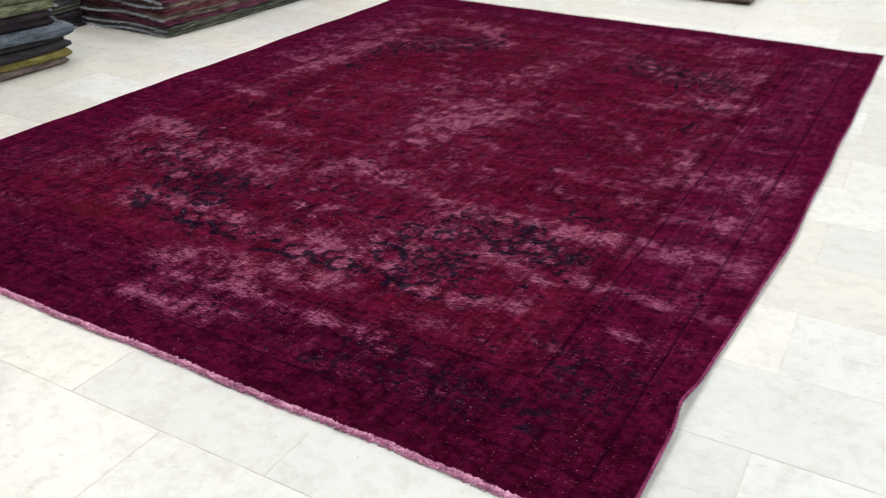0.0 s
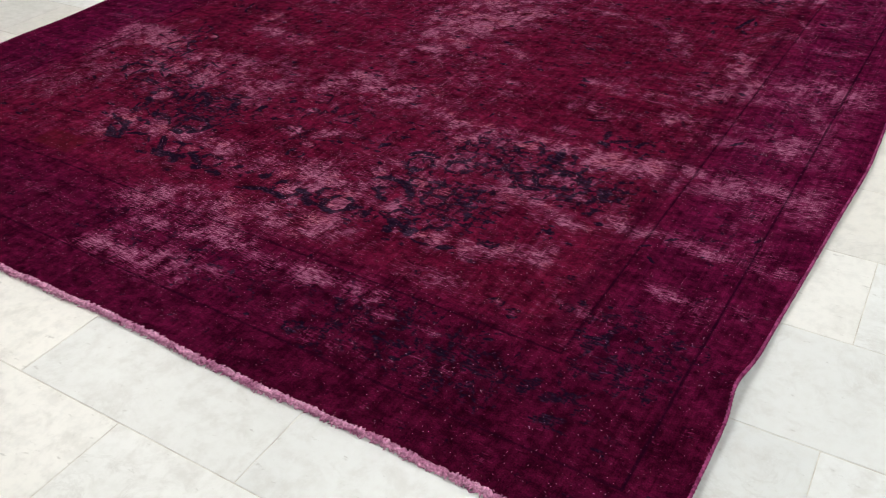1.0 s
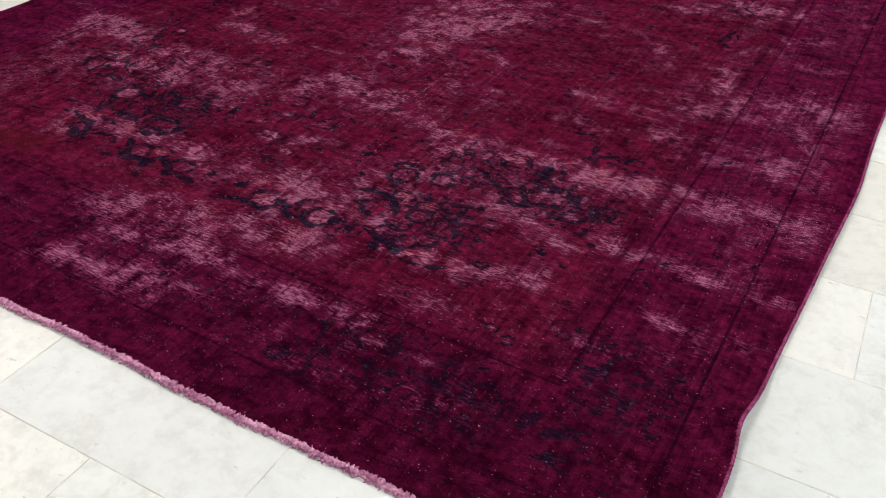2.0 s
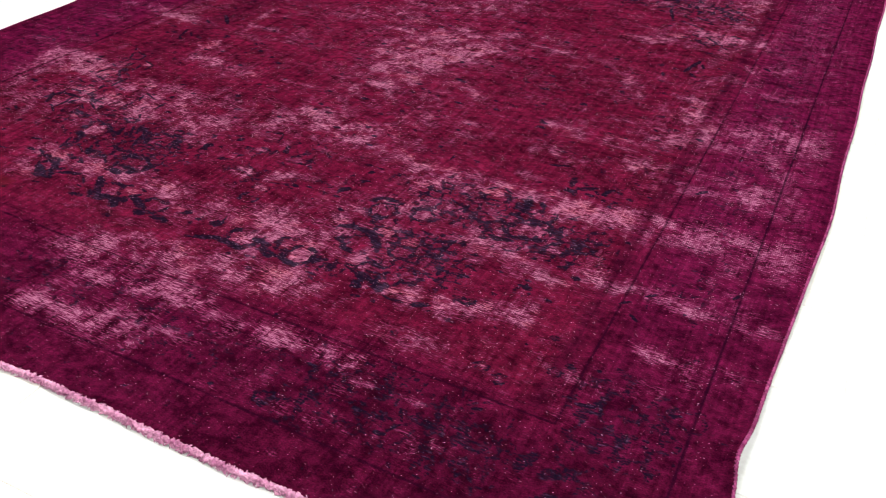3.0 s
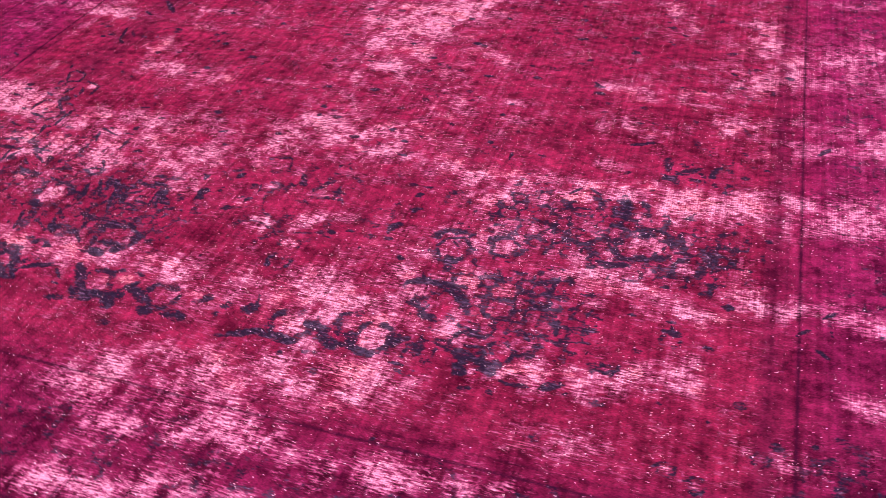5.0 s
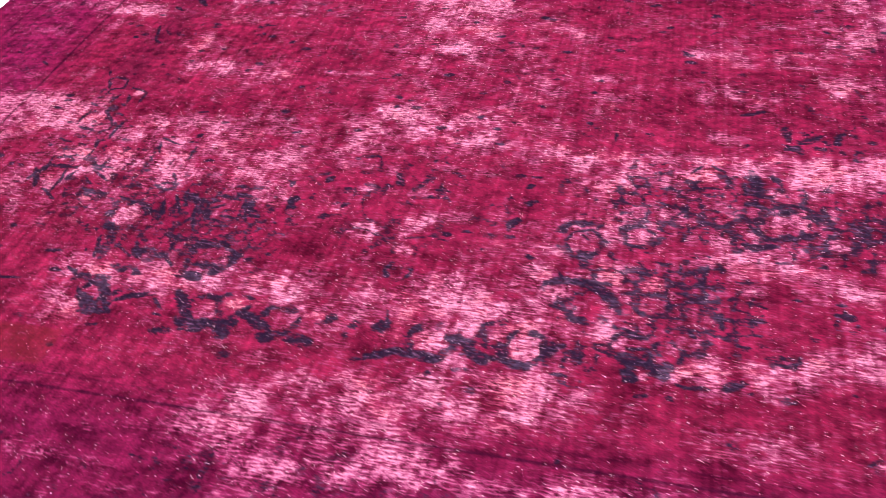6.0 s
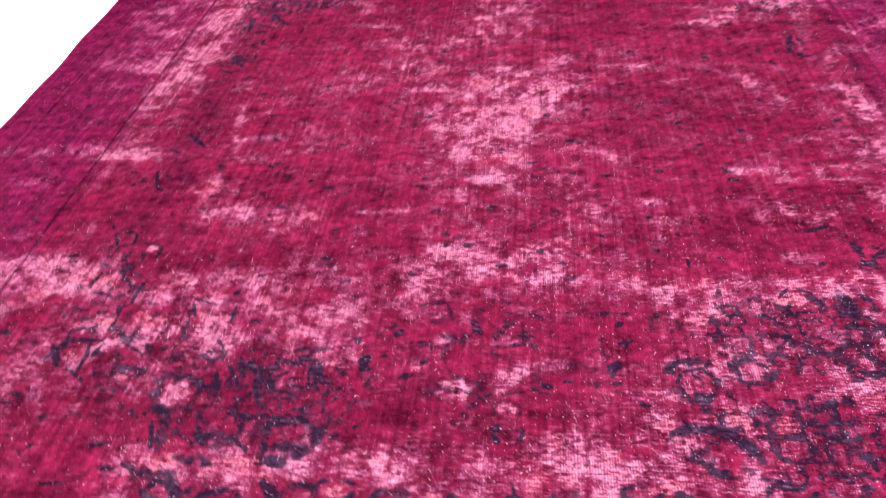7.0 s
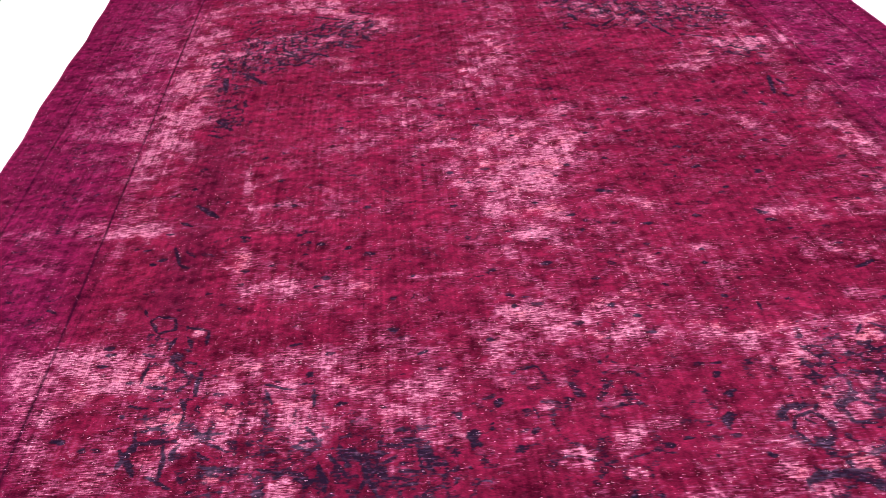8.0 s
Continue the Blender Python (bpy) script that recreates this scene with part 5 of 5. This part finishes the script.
z = 0.002
for k, (h, wool, words, dx, dy, fr) in enumerate((
        (0.034, TAUPE, "thin taupe wool rug folded flat on the marble floor", -0.01, -0.03, None),
        (0.050, OLIVE, "mustard yellow wool rug folded in a stack", 0.0, 0.0, None),
        (0.042, CHARCOAL, "charcoal grey wool rug folded in a stack", 0.0, 0.0, None),
        (0.030, CHARCOAL, "thin dark grey wool rug folded in a stack", -0.005, -0.03, None),
        (0.066, SLATE, "thick slate blue wool rug folded, frayed at its end", 0.02, 0.02, PALE),
        (0.046, BLACK, "dark aubergine wool rug folded in a stack", -0.01, -0.07, PALE),
        (0.042, BLACK, "near-black wool rug folded in a stack", -0.01, -0.08, PALE),
        (0.055, MOSS, "moss green wool rug folded in a stack", 0.0, -0.05, PALE),
        (0.052, MOSS, "pale green-grey wool rug folded on top of a stack", 0.0, -0.04, PALE),
        (0.050, CHARCOAL, "dark grey wool rug folded on top of a stack", -0.02, -0.06, None))):
    folded_rug(-4.75, -3.80 + dx, 0.15, 1.735 + dy, z, h, wool, words, "folded rugs in the first stack", fr, 1, 100 + k, 1)
    z += h - 0.001

z = 0.002
for k, (h, wool, words, dx, dy, fr) in enumerate((
        (0.030, GREYG, "grey-green wool rug folded flat on the marble floor", 0.0, 0.0, PALE),
        (0.030, GREYG, "dark grey-green wool rug folded in a low stack", 0.0, 0.01, PALE),
        (0.036, PLUM, "plum purple wool rug folded in a low stack", 0.005, 0.0, None),
        (0.034, TAN, "brown patterned wool rug folded in a low stack", 0.0, 0.01, PALE),
        (0.036, BRICK, "brick red wool rug folded in a low stack", 0.005, 0.0, None),
        (0.034, TAN, "dark brown patterned rug folded in a low stack", 0.0, 0.01, PALE),
        (0.036, PLUM, "dark plum wool rug folded in a low stack", 0.0, 0.0, PALE),
        (0.040, GREYG, "grey wool rug folded on top of a low stack", -0.01, 0.02, None))):
    folded_rug(-4.75, -3.755 + dx, 2.37 + dy, 4.35, z, h, wool, words, "folded rugs in the second stack", fr, -1, 200 + k)
    z += h - 0.001

# dark wools, set forward so they also stand in for shade between stacks
z = 0.002
for k, (h, wool, words) in enumerate((
        (0.05, CHARCOAL, "dark grey wool rug folded flat beside the wall"),
        (0.05, BLACK, "near-black wool rug folded in a stack by the wall"),
        (0.05, GREYG, "dark green wool rug folded in a stack by the wall"),
        (0.05, CHARCOAL, "charcoal wool rug folded in a stack by the wall"),
        (0.05, GREYG, "grey-green wool rug folded on a stack by the wall"))):
    folded_rug(-5.95, -4.45, 1.78, 2.33, z, h, wool, words, "folded rugs by the wall", None, 1, 300 + k)
    z += h - 0.001

# added rugs that stand in for a soft dark shape on the far floor
z = 0.002
for k, (h, wool, words) in enumerate(((0.04, TAN, "added brown patterned wool rug, standing in for a dark far shape"), (0.04, TAUPE, "added taupe wool rug folded on the added brown one"))):
    folded_rug(-1.75, -0.95, 5.20, 6.5, z, h, wool, words, "folded rugs beyond the large rug", None, 1, 400 + k)
    z += h - 0.001

# ---- marble tiles, laid in a running bond ----
TILE_L, TILE_W, JOINT = 0.610, 0.338, 0.0020


def tile_geometry(x0, x1, y0, y1):
    c, z0 = 0.0009, -0.012
    verts = [(x0, y0, z0), (x1, y0, z0), (x1, y1, z0), (x0, y1, z0), (x0, y0, -c), (x1, y0, -c), (x1, y1, -c), (x0, y1, -c),
             (x0 + c, y0 + c, 0), (x1 - c, y0 + c, 0), (x1 - c, y1 - c, 0), (x0 + c, y1 - c, 0)]
    faces = [(8, 9, 10, 11)] + [(a, (a + 1) % 4, (a + 1) % 4 + 4, a + 4) for a in range(4)] + [(a + 4, (a + 1) % 4 + 4, (a + 1) % 4 + 8, a + 8) for a in range(4)]
    return verts, faces


hl, hw = TILE_L / 2 - JOINT / 2, TILE_W / 2 - JOINT / 2
tile_mesh = meshed("tile", *tile_geometry(-hl, hl, -hw, hw), MARBLE)
rest_v, rest_f, placed = [], [], 0
laid = pose(0.15, 0.755, 0, 0, 0, 1.5) @ pose(-0.15, -0.755, 0)
row0 = 0.410
for r in range(math.floor((Y0 - row0) / TILE_W) + 2, math.ceil((Y1 - row0) / TILE_W) - 2):
    shift = 0.155 if r % 2 else 0.155 + TILE_L / 2
    cy = row0 + (r + 0.5) * TILE_W + (0.072 if r < -1 else 0)
    for k in range(math.ceil((X0 - shift) / TILE_L) + 1, math.floor((X1 - shift) / TILE_L) - 1):
        cx = shift + (k + 0.5) * TILE_L
        under = -2.65 < cx < -0.35 and 0.2 < cy < 4.0
        if -5.2 < cx < 2.0 and -1.1 < cy < 6.2 and not under and placed < 300:
            ob = new("tile", tile_mesh)
            ob.matrix_basis = laid @ pose(cx, cy, random.uniform(-0.0006, 0.0))
            ob.parent = floor
            placed += 1
        else:
            vv, ff = tile_geometry(cx - hl, cx + hl, cy - hw, cy + hw)
            o = len(rest_v)
            rest_v += vv
            rest_f += [tuple(q + o for q in f) for f in ff]
rest = new("tiles", meshed("tiles", rest_v, rest_f, MARBLE))
rest.parent = floor
rest.matrix_basis = laid
tagged(rest, "white marble floor tiles", kind="stuff")
